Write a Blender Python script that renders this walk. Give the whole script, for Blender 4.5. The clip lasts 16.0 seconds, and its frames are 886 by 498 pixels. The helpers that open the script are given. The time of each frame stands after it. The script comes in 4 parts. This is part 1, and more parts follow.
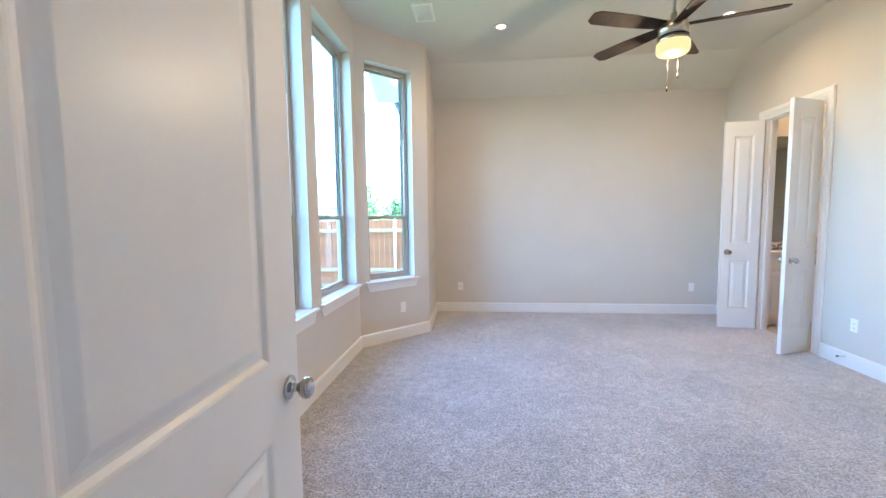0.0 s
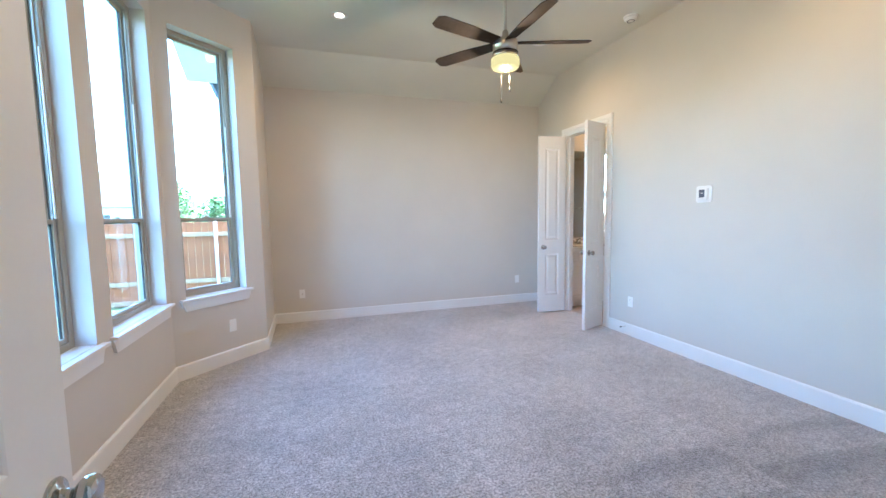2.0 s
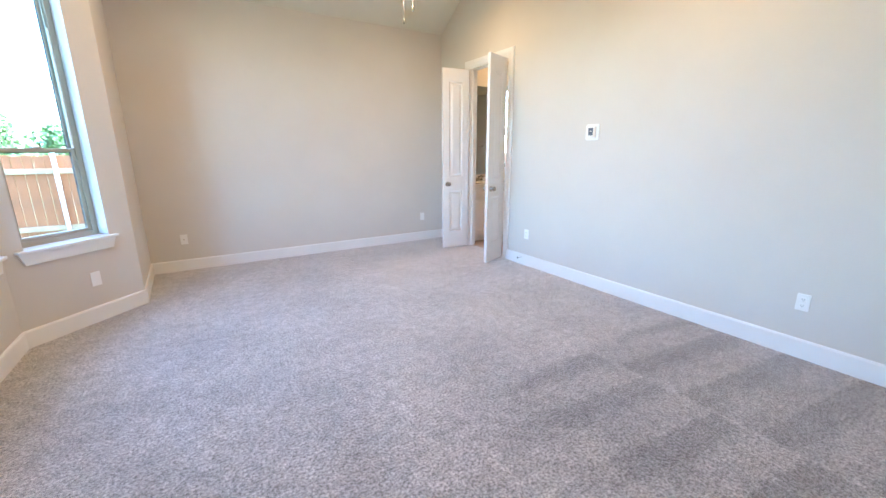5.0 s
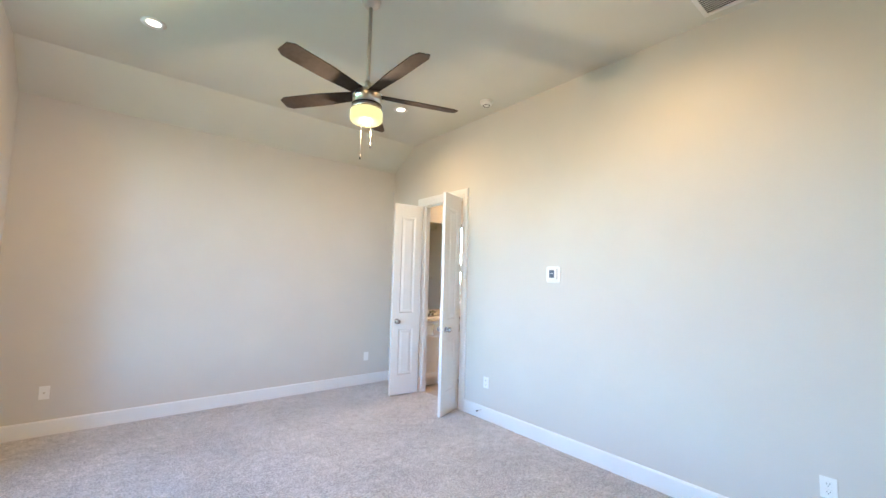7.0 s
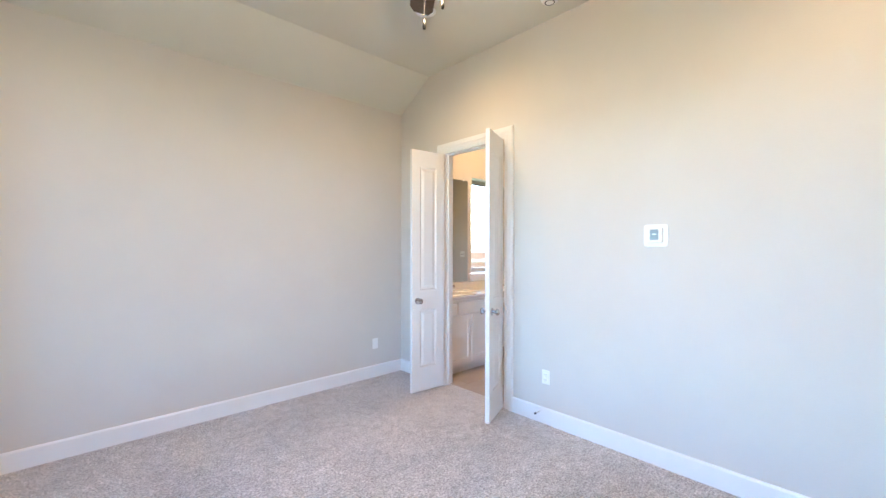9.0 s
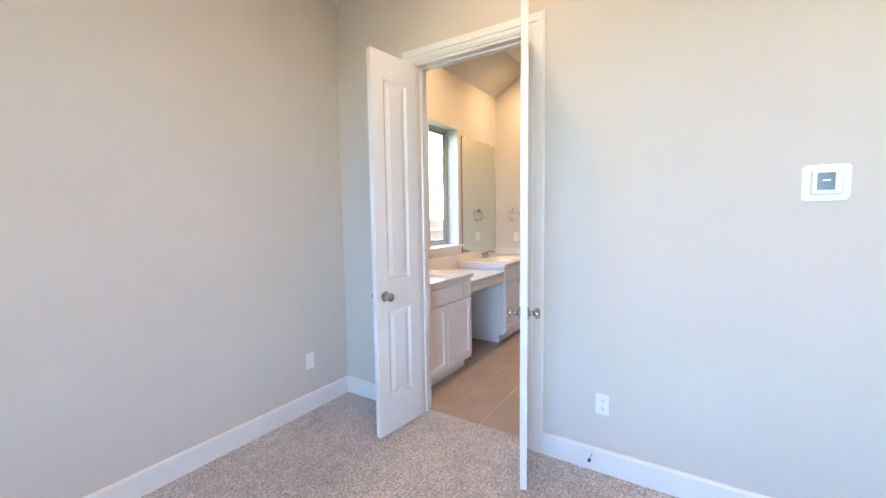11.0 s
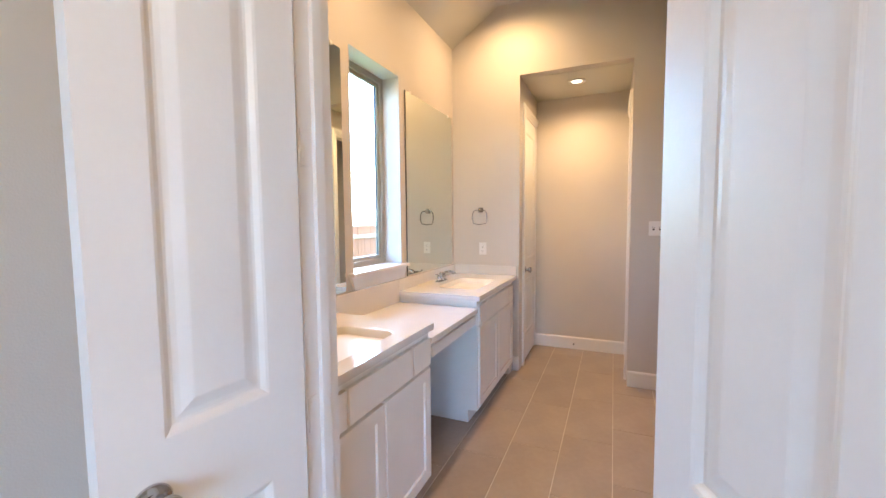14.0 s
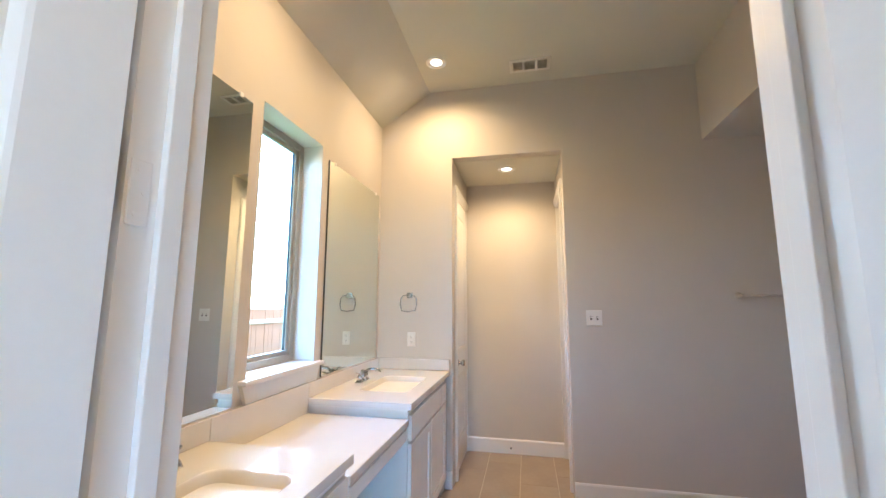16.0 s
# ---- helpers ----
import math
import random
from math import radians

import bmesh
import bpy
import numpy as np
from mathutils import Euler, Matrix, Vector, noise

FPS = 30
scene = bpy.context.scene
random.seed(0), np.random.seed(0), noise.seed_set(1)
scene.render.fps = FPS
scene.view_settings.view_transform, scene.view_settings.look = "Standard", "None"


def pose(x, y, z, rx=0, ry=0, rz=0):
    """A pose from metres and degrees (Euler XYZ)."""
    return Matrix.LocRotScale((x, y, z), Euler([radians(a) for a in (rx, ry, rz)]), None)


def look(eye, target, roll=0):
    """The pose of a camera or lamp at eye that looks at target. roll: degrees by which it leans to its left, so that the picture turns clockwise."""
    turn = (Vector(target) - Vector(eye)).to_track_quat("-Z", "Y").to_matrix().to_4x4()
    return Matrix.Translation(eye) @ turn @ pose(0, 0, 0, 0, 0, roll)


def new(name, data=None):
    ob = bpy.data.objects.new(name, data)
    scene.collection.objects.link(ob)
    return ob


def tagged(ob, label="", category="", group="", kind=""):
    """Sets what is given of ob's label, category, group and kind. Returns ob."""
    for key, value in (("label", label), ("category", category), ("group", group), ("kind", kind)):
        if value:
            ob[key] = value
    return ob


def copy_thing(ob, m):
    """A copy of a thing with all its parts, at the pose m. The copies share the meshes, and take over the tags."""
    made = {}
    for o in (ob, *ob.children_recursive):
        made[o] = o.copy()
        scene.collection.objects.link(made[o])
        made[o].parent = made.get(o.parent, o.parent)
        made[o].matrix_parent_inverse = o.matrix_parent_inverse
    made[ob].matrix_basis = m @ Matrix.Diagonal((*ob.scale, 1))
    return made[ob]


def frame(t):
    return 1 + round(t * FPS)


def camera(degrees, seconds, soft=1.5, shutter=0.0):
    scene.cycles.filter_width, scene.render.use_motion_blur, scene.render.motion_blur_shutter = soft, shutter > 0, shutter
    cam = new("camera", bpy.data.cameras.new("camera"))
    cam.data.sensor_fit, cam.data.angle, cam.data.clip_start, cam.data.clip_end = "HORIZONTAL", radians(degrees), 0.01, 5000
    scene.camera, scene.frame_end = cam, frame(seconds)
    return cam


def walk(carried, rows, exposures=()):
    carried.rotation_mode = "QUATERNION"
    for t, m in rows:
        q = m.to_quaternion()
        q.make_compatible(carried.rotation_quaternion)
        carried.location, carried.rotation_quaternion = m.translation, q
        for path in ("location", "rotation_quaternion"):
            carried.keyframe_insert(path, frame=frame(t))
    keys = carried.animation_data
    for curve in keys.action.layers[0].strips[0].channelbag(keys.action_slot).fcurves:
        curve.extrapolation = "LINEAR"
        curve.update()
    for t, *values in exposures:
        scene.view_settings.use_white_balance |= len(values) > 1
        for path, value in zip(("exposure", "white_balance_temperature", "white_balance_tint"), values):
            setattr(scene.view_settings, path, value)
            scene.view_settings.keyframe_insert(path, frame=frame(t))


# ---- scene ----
cam = camera(96.6, 16.0)
PATH = [
    (0, (0.047, -0.137, 1.381), (-0.149, 1.847, 1.222), -0.7),
    (0.5, (0.051, -0.076, 1.391), (0.131, 1.916, 1.236), -0.6),
    (1, (0.011, -0.021, 1.394), (0.298, 1.952, 1.236), -0.8),
    (1.5, (0.015, 0.016, 1.409), (0.463, 1.958, 1.24), -1.0),
    (2, (-0.027, 0.047, 1.398), (0.572, 1.948, 1.227), -0.9),
    (2.5, (-0.04, 0.066, 1.395), (0.667, 1.925, 1.186), -0.7),
    (3, (-0.033, 0.065, 1.387), (0.742, 1.882, 1.073), -0.4),
    (3.2, (-0.031, 0.069, 1.39), (0.761, 1.866, 1.013), -0.3),
    (5.3, (-0.024, 0.119, 1.367), (1.05, 1.741, 0.901), 0.9),
    (5.5, (-0.021, 0.148, 1.377), (1.106, 1.756, 0.998), 1.2),
    (6, (0.013, 0.209, 1.411), (1.232, 1.787, 1.256), 1.6),
    (6.5, (0.092, 0.368, 1.455), (1.351, 1.922, 1.491), 1.8),
    (7, (0.192, 0.561, 1.481), (1.449, 2.109, 1.633), 1.5),
    (7.5, (0.242, 0.81, 1.488), (1.488, 2.365, 1.66), 0.9),
    (8, (0.257, 1.131, 1.498), (1.517, 2.678, 1.638), 0.5),
    (8.5, (0.362, 1.441, 1.479), (1.639, 2.978, 1.562), 0.1),
    (9, (0.433, 1.798, 1.466), (1.801, 3.257, 1.459), 0.1),
    (9.2, (0.481, 1.943, 1.462), (1.878, 3.372, 1.413), 0.0),
    (11.3, (1.186, 3.31, 1.429), (2.879, 4.362, 1.261), -0.9),
    (11.5, (1.27, 3.363, 1.432), (2.969, 4.405, 1.26), -1.0),
    (12, (1.566, 3.536, 1.431), (3.293, 4.532, 1.273), -1.0),
    (12.5, (1.82, 3.726, 1.432), (3.591, 4.637, 1.254), -0.8),
    (13, (2.076, 3.961, 1.427), (3.894, 4.775, 1.249), -0.8),
    (13.5, (2.306, 4.074, 1.427), (4.135, 4.865, 1.253), -0.8),
    (14, (2.566, 4.146, 1.404), (4.397, 4.938, 1.268), -0.5),
    (14.5, (2.721, 4.223, 1.399), (4.573, 4.973, 1.294), -0.4),
    (15, (2.827, 4.292, 1.41), (4.721, 4.936, 1.411), -0.1),
    (15.5, (2.878, 4.324, 1.427), (4.805, 4.834, 1.586), -0.0),
    (16, (2.908, 4.335, 1.441), (4.847, 4.743, 1.718), 0.1),
]
SKY = 0.15
EXPOSURES = [(0.0, 5.2, 4850, 7), (2.5, 5.0, 4850, 7), (5.5, 5.3, 5150, 8), (7.0, 5.3, 5000, 5), (9.0, 5.3, 5000, 8), (12.0, 5.15, 5100, 10), (13.5, 5.15, 5350, 13), (14.5, 5.1, 5000, 10), (16.0, 5.2, 4750, 5)]
CARPET = (0.45, 0.418, 0.404)
FAN_TURN, FAN_W, BED_W, BATH_W, PASS_W = 54, 1.9, 2.2, 3.3, 2.6
TUB, TUB_HALF = (4.25, 3.44, 0.0), (0.765, 0.43)
walk(cam, [(t, look(eye, target, roll)) for t, eye, target, roll in PATH], exposures=EXPOSURES)

# ---- world and sun ----
world = bpy.data.worlds.new("sky")
scene.world = world
world.use_nodes = True
wn = world.node_tree.nodes
sky = wn.new("ShaderNodeTexSky")
sky.sky_type, sky.sun_disc = "NISHITA", False
sky.sun_elevation, sky.sun_rotation = radians(50), radians(80)
sky.air_density, sky.dust_density = 1.0, 1.6
wn["Background"].inputs[1].default_value = SKY
world.node_tree.links.new(sky.outputs[0], wn["Background"].inputs[0])
sun = new("sun", bpy.data.lights.new("sun", "SUN"))
sun.data.energy, sun.data.angle, sun.data.color = 3.0, radians(0.6), (1.0, 0.95, 0.86)
sun.matrix_world = look((9, 1.6, 10.9), (0, 0, 0))


def lamp(name, kind, place, watts, colour, **more):
    ob = new(name, bpy.data.lights.new(name, kind))
    ob.data.energy, ob.data.color = watts, colour
    ob.location = place
    for key, value in more.items():
        if key == "radius":
            ob.data.shadow_soft_size = value
        elif key == "cone":
            ob.data.spot_size, ob.data.spot_blend = radians(value), 1.0
    return ob


WARM = (1.0, 0.56, 0.21)
CEIL, EAVE = 3.353, 3.048

# ---- materials ----
def material(name, colour, rough=0.5, metal=0.0, spread=0.06, size=6.0, grain=0.0, grain_size=300.0, bump=0.0, bump_size=200.0, spec=0.5, coat=0.0):
    """Principled surface: two scales of colour variation, a fine relief."""
    m = bpy.data.materials.new(name)
    m.use_nodes = True
    n, l = m.node_tree.nodes, m.node_tree.links
    p = n["Principled BSDF"]
    p.inputs["Roughness"].default_value, p.inputs["Metallic"].default_value = rough, metal
    p.inputs["Specular IOR Level"].default_value = spec
    p.inputs["Coat Weight"].default_value = coat
    tc = n.new("ShaderNodeTexCoord")
    big = n.new("ShaderNodeTexNoise")
    big.inputs["Scale"].default_value, big.inputs["Detail"].default_value = size, 4
    l.new(tc.outputs["Object"], big.inputs["Vector"])
    ramp = n.new("ShaderNodeValToRGB")
    lo, hi = [tuple(min(1.0, c * k) for c in colour) + (1,) for k in (1 - spread, 1 + spread)]
    ramp.color_ramp.elements[0].position, ramp.color_ramp.elements[1].position = 0.3, 0.7
    ramp.color_ramp.elements[0].color, ramp.color_ramp.elements[1].color = lo, hi
    l.new(big.outputs["Fac"], ramp.inputs["Fac"])
    out = ramp.outputs["Color"]
    if grain:
        fine = n.new("ShaderNodeTexNoise")
        fine.inputs["Scale"].default_value, fine.inputs["Detail"].default_value = grain_size, 3
        l.new(tc.outputs["Object"], fine.inputs["Vector"])
        mix = n.new("ShaderNodeMix")
        mix.data_type, mix.blend_type = "RGBA", "OVERLAY"
        mix.inputs["Factor"].default_value = grain
        l.new(out, mix.inputs["A"])
        l.new(fine.outputs["Fac"], mix.inputs["B"])
        out = mix.outputs["Result"]
    l.new(out, p.inputs["Base Color"])
    if bump:
        rel = n.new("ShaderNodeTexNoise")
        rel.inputs["Scale"].default_value, rel.inputs["Detail"].default_value = bump_size, 3
        l.new(tc.outputs["Object"], rel.inputs["Vector"])
        b = n.new("ShaderNodeBump")
        b.inputs["Strength"].default_value, b.inputs["Distance"].default_value = bump, 0.002
        l.new(rel.outputs["Fac"], b.inputs["Height"])
        l.new(b.outputs["Normal"], p.inputs["Normal"])
    return m


def glowing(name, colour, strength, base=(0.5, 0.38, 0.15)):
    m = bpy.data.materials.new(name)
    m.use_nodes = True
    p = m.node_tree.nodes["Principled BSDF"]
    p.inputs["Base Color"].default_value = (*base, 1)
    p.inputs["Specular IOR Level"].default_value = 0.1
    p.inputs["Emission Color"].default_value = (*colour, 1)
    p.inputs["Emission Strength"].default_value = strength
    return m


def pane_material():
    m = bpy.data.materials.new("window_glass")
    m.use_nodes = True
    n, l = m.node_tree.nodes, m.node_tree.links
    clear, gloss, mix, fres = (n.new("ShaderNodeBsdfTransparent"), n.new("ShaderNodeBsdfGlossy"), n.new("ShaderNodeMixShader"), n.new("ShaderNodeLayerWeight"))
    clear.inputs["Color"].default_value = (0.78, 0.84, 0.83, 1)
    gloss.inputs["Roughness"].default_value = 0.02
    fres.inputs["Blend"].default_value = 0.5
    power = n.new("ShaderNodeMath")
    power.operation = "POWER"
    power.inputs[1].default_value = 5.0
    l.new(fres.outputs["Facing"], power.inputs[0])
    scale = n.new("ShaderNodeMath")
    scale.operation = "MULTIPLY_ADD"
    scale.inputs[1].default_value, scale.inputs[2].default_value = 0.55, 0.03
    l.new(power.outputs[0], scale.inputs[0])
    l.new(scale.outputs[0], mix.inputs[0])
    l.new(clear.outputs[0], mix.inputs[1])
    l.new(gloss.outputs[0], mix.inputs[2])
    l.new(mix.outputs[0], n["Material Output"].inputs["Surface"])
    return m


def carpet_material():
    """Cut-pile carpet: speckled yarn, trodden patches, soft vacuum tracks."""
    m = bpy.data.materials.new("carpet")
    m.use_nodes = True
    n, l = m.node_tree.nodes, m.node_tree.links
    p = n["Principled BSDF"]
    p.inputs["Roughness"].default_value = 0.95
    p.inputs["Specular IOR Level"].default_value = 0.1
    p.inputs["Sheen Weight"].default_value = 0.65
    p.inputs["Sheen Roughness"].default_value = 0.5
    tc = n.new("ShaderNodeTexCoord")

    def noise_at(scale, detail, stretch=None):
        t = n.new("ShaderNodeTexNoise")
        t.inputs["Scale"].default_value, t.inputs["Detail"].default_value = scale, detail
        t.inputs["Roughness"].default_value = 0.65
        if stretch:
            mp = n.new("ShaderNodeMapping")
            mp.inputs["Scale"].default_value, mp.inputs["Rotation"].default_value = stretch, (0, 0, radians(28))
            l.new(tc.outputs["Object"], mp.inputs["Vector"])
            l.new(mp.outputs["Vector"], t.inputs["Vector"])
        else:
            l.new(tc.outputs["Object"], t.inputs["Vector"])
        return t

    def ramped(src, a, b, lo, hi):
        r = n.new("ShaderNodeMapRange")
        r.inputs["From Min"].default_value, r.inputs["From Max"].default_value = a, b
        r.inputs["To Min"].default_value, r.inputs["To Max"].default_value = lo, hi
        l.new(src, r.inputs["Value"])
        return r.outputs["Result"]

    def times(a, b):
        q = n.new("ShaderNodeMath")
        q.operation = "MULTIPLY"
        l.new(a, q.inputs[0])
        l.new(b, q.inputs[1])
        return q.outputs[0]

    def maths(op, a, b, c=None):
        q = n.new("ShaderNodeMath")
        q.operation = op
        for i, v in enumerate((a, b, c)):
            if isinstance(v, (int, float)):
                q.inputs[i].default_value = v
            elif v is not None:
                l.new(v, q.inputs[i])
        return q.outputs[0]

    yarn, tuft, patch, cloud = noise_at(190, 2), noise_at(72, 3), noise_at(15, 8), noise_at(1.7, 4)
    ragged = noise_at(26, 3)
    where = n.new("ShaderNodeSeparateXYZ")
    l.new(tc.outputs["Object"], where.inputs[0])
    # pile brushed the other way by the vacuum cleaner in the corner by the east wall
    wobble = maths("MULTIPLY_ADD", ragged.outputs["Fac"], 0.16, -0.08)
    x = maths("ADD", where.outputs["X"], wobble)
    y = maths("ADD", where.outputs["Y"], wobble)
    row = maths("GREATER_THAN", where.outputs["X"], 2.18)
    edge_y = maths("MULTIPLY_ADD", cloud.outputs["Fac"], 0.5, 1.5)
    zone = times(ramped(x, 0.95, 1.5, 0.0, 1.0), ramped(maths("SUBTRACT", edge_y, y), -0.03, 0.06, 0.0, 1.0))
    phase = maths("MULTIPLY_ADD", row, 0.21, maths("MULTIPLY_ADD", where.outputs["X"], 0.10, y))
    stroke = maths("FRACT", maths("DIVIDE", phase, 0.39), 0.0)
    dark = maths("MULTIPLY_ADD", ramped(stroke, 0.40, 0.62, 0.0, 1.0), 0.26, 0.16)
    fall = ramped(stroke, 0.93, 1.0, 1.0, 0.0)
    line = ramped(maths("ABSOLUTE", maths("SUBTRACT", where.outputs["X"], 2.18), 0.0), 0.012, 0.028, 1.0, 0.0)
    shade = maths("SUBTRACT", times(dark, fall), maths("MULTIPLY", line, 0.16))
    brushed = maths("SUBTRACT", 1.0, times(zone, shade))
    f = times(times(ramped(yarn.outputs["Fac"], 0.3, 0.7, 0.55, 1.42), ramped(tuft.outputs["Fac"], 0.35, 0.63, 0.40, 1.40)),
              times(times(ramped(patch.outputs["Fac"], 0.34, 0.66, 0.72, 1.22), ramped(cloud.outputs["Fac"], 0.35, 0.65, 0.82, 1.14)), brushed))
    mix = n.new("ShaderNodeVectorMath")
    mix.operation = "SCALE"
    mix.inputs[0].default_value = CARPET
    l.new(f, mix.inputs["Scale"])
    l.new(mix.outputs["Vector"], p.inputs["Base Color"])
    b = n.new("ShaderNodeBump")
    b.inputs["Strength"].default_value, b.inputs["Distance"].default_value = 1.0, 0.012
    l.new(times(yarn.outputs["Fac"], tuft.outputs["Fac"]), b.inputs["Height"])
    l.new(b.outputs["Normal"], p.inputs["Normal"])
    return m


def tile_material():
    m = material("floor_tile", (0.33, 0.275, 0.235), 0.42, spread=0.08, size=3.5, grain=0.08, grain_size=30, bump=0.05, bump_size=60)
    n, l = m.node_tree.nodes, m.node_tree.links
    p = n["Principled BSDF"]
    src = p.inputs["Base Color"].links[0].from_socket
    info, mr, sc = n.new("ShaderNodeObjectInfo"), n.new("ShaderNodeMapRange"), n.new("ShaderNodeVectorMath")
    mr.inputs["To Min"].default_value, mr.inputs["To Max"].default_value = 0.93, 1.07
    sc.operation = "SCALE"
    l.new(info.outputs["Random"], mr.inputs["Value"])
    l.new(src, sc.inputs[0])
    l.new(mr.outputs["Result"], sc.inputs["Scale"])
    l.new(sc.outputs["Vector"], p.inputs["Base Color"])
    return m


PAINT = material("wall_paint", (0.60, 0.565, 0.52), 0.75, spread=0.02, size=2.0, bump=0.35, bump_size=160, spec=0.3)
CEILING = material("ceiling_paint", (0.63, 0.618, 0.545), 0.85, spread=0.02, size=2.0, bump=0.35, bump_size=140, spec=0.2)
TRIM = material("white_trim_paint", (0.76, 0.755, 0.745), 0.32, spread=0.02, size=4, bump=0.04, bump_size=40)
DOOR = material("white_door_paint", (0.74, 0.735, 0.725), 0.35, spread=0.02, size=4, grain=0.05, grain_size=80, bump=0.08, bump_size=120)
CARPETED = carpet_material()
TILE = tile_material()
GROUT = material("grout", (0.62, 0.56, 0.50), 0.9, spread=0.1, size=20, bump=0.3, bump_size=300)
VINYL = material("tan_window_vinyl", (0.36, 0.34, 0.28), 0.45, spread=0.05, size=8)
SEAL = material("black_rubber_seal", (0.02, 0.02, 0.02), 0.6)
GLASS = pane_material()
CHROME = material("chrome", (0.50, 0.50, 0.51), 0.06, 1.0, spread=0.02)
NICKEL = material("brushed_nickel", (0.55, 0.51, 0.45), 0.28, 1.0, spread=0.06, size=60)
BRONZE = material("dark_band", (0.03, 0.027, 0.025), 0.4, 0.6)
BLADE = material("dark_wood_blade", (0.035, 0.028, 0.026), 0.7, spec=0.12, spread=0.25, size=9, grain=0.4, grain_size=40, bump=0.1)
MIRROR = material("mirror_silver", (0.78, 0.83, 0.77), 0.0, 1.0, spread=0.0)
COUNTER = material("white_cultured_marble", (0.70, 0.67, 0.64), 0.12, spread=0.03, size=5, coat=0.3)
CABINET = material("white_cabinet_paint", (0.78, 0.755, 0.72), 0.38, spread=0.02, size=5, bump=0.05)
PLASTIC = material("white_plastic", (0.80, 0.79, 0.77), 0.3, spread=0.01)
SLOT = material("dark_slot", (0.03, 0.03, 0.03), 0.6)
SCREEN = material("dark_display_glass", (0.03, 0.035, 0.04), 0.08, spread=0.1)
DISPLAY = material("grey_lcd", (0.11, 0.13, 0.17), 0.15, spread=0.1)
ACRYLIC = material("glossy_white_acrylic", (0.82, 0.81, 0.80), 0.08, spread=0.01, coat=0.4)
VENTED = material("white_vent_enamel", (0.74, 0.73, 0.69), 0.4, spread=0.03)
LED = glowing("lit_lens", (1.0, 0.76, 0.44), 0.12)
BOWL = glowing("lit_frosted_glass", (1.0, 0.74, 0.26), 0.033, (0.01, 0.008, 0.004))
CEDAR = material("cedar_board", (0.22, 0.075, 0.026), 0.8, spread=0.25, size=3, grain=0.4, grain_size=25, bump=0.3, bump_size=60)
RAIL = material("pine_rail", (0.29, 0.20, 0.125), 0.8, spread=0.15, size=4, grain=0.3, grain_size=30)
GALV = material("galvanised_steel", (0.55, 0.57, 0.58), 0.4, 0.7, spread=0.08, size=12)
GRASS = material("lawn", (0.06, 0.085, 0.03), 0.95, spread=0.4, size=3, grain=0.6, grain_size=60, bump=0.8, bump_size=80)
BRICK = material("pale_outer_wall", (0.52, 0.47, 0.42), 0.9, spread=0.15, size=9, grain=0.3, grain_size=60, bump=0.5, bump_size=60)
SHINGLE = material("roof_shingle", (0.12, 0.115, 0.11), 0.9, spread=0.3, size=14, grain=0.5)
GUTTER = material("dark_gutter", (0.06, 0.055, 0.05), 0.45, 0.3)
LEAF = material("leaf", (0.11, 0.17, 0.05), 0.6, spread=0.35, size=2)
BARK = material("bark", (0.12, 0.09, 0.065), 0.9, spread=0.3, size=12, bump=0.6)


# ---- mesh helpers ----
def part(name, bm, mat, parent=None, label="", smooth=False):
    me = bpy.data.meshes.new(name)
    bm.normal_update()
    bm.to_mesh(me)
    bm.free()
    me.materials.append(mat)
    if smooth:
        for f in me.polygons:
            f.use_smooth = True
    ob = new(name, me)
    if parent:
        ob.parent = parent
    if label:
        ob["label"] = label
    return ob


def thing(name, label, category, group="", kind="", at=None):
    ob = tagged(new(name), label, category, group, kind)
    ob.empty_display_size = 0.1
    if at is not None:
        ob.matrix_basis = at
    return ob


def box(bm, x0, y0, z0, x1, y1, z1, bevel=0.0, m=None):
    x0, x1, y0, y1, z0, z1 = min(x0, x1), max(x0, x1), min(y0, y1), max(y0, y1), min(z0, z1), max(z0, z1)
    v = [bm.verts.new(p) for p in ((x0, y0, z0), (x1, y0, z0), (x1, y1, z0), (x0, y1, z0), (x0, y0, z1), (x1, y0, z1), (x1, y1, z1), (x0, y1, z1))]
    f = [bm.faces.new([v[i] for i in q]) for q in ((3, 2, 1, 0), (4, 5, 6, 7), (0, 1, 5, 4), (1, 2, 6, 5), (2, 3, 7, 6), (3, 0, 4, 7))]
    if bevel:
        edges = list({e for q in f for e in q.edges})
        got = bmesh.ops.bevel(bm, geom=edges, offset=bevel, segments=2, affect="EDGES", profile=0.5)
        v = list({w for q in got["faces"] for w in q.verts} | {w for w in v if w.is_valid})
    if m is not None:
        bmesh.ops.transform(bm, matrix=m, verts=v)
    return bm


def boxed(*a, **k):
    return box(bmesh.new(), *a, **k)


def turned(profile, m=None, seg=32, bm=None):
    """A body of revolution round z from (radius, z) pairs."""
    bm = bm or bmesh.new()
    rings = []
    for r, z in profile:
        if r < 1e-6:
            rings.append([bm.verts.new((0, 0, z))])
        else:
            rings.append([bm.verts.new((r * math.cos(2 * math.pi * i / seg), r * math.sin(2 * math.pi * i / seg), z)) for i in range(seg)])
    for a, b in zip(rings, rings[1:]):
        for i in range(seg):
            j = (i + 1) % seg
            if len(a) == 1 and len(b) > 1:
                bm.faces.new((a[0], b[i], b[j]))
            elif len(b) == 1 and len(a) > 1:
                bm.faces.new((a[j], a[i], b[0]))
            elif len(a) > 1:
                bm.faces.new((a[i], b[i], b[j], a[j]))
    if m is not None:
        bmesh.ops.transform(bm, matrix=m, verts=[v for r in rings for v in r])
    bmesh.ops.recalc_face_normals(bm, faces=bm.faces[:])
    return bm


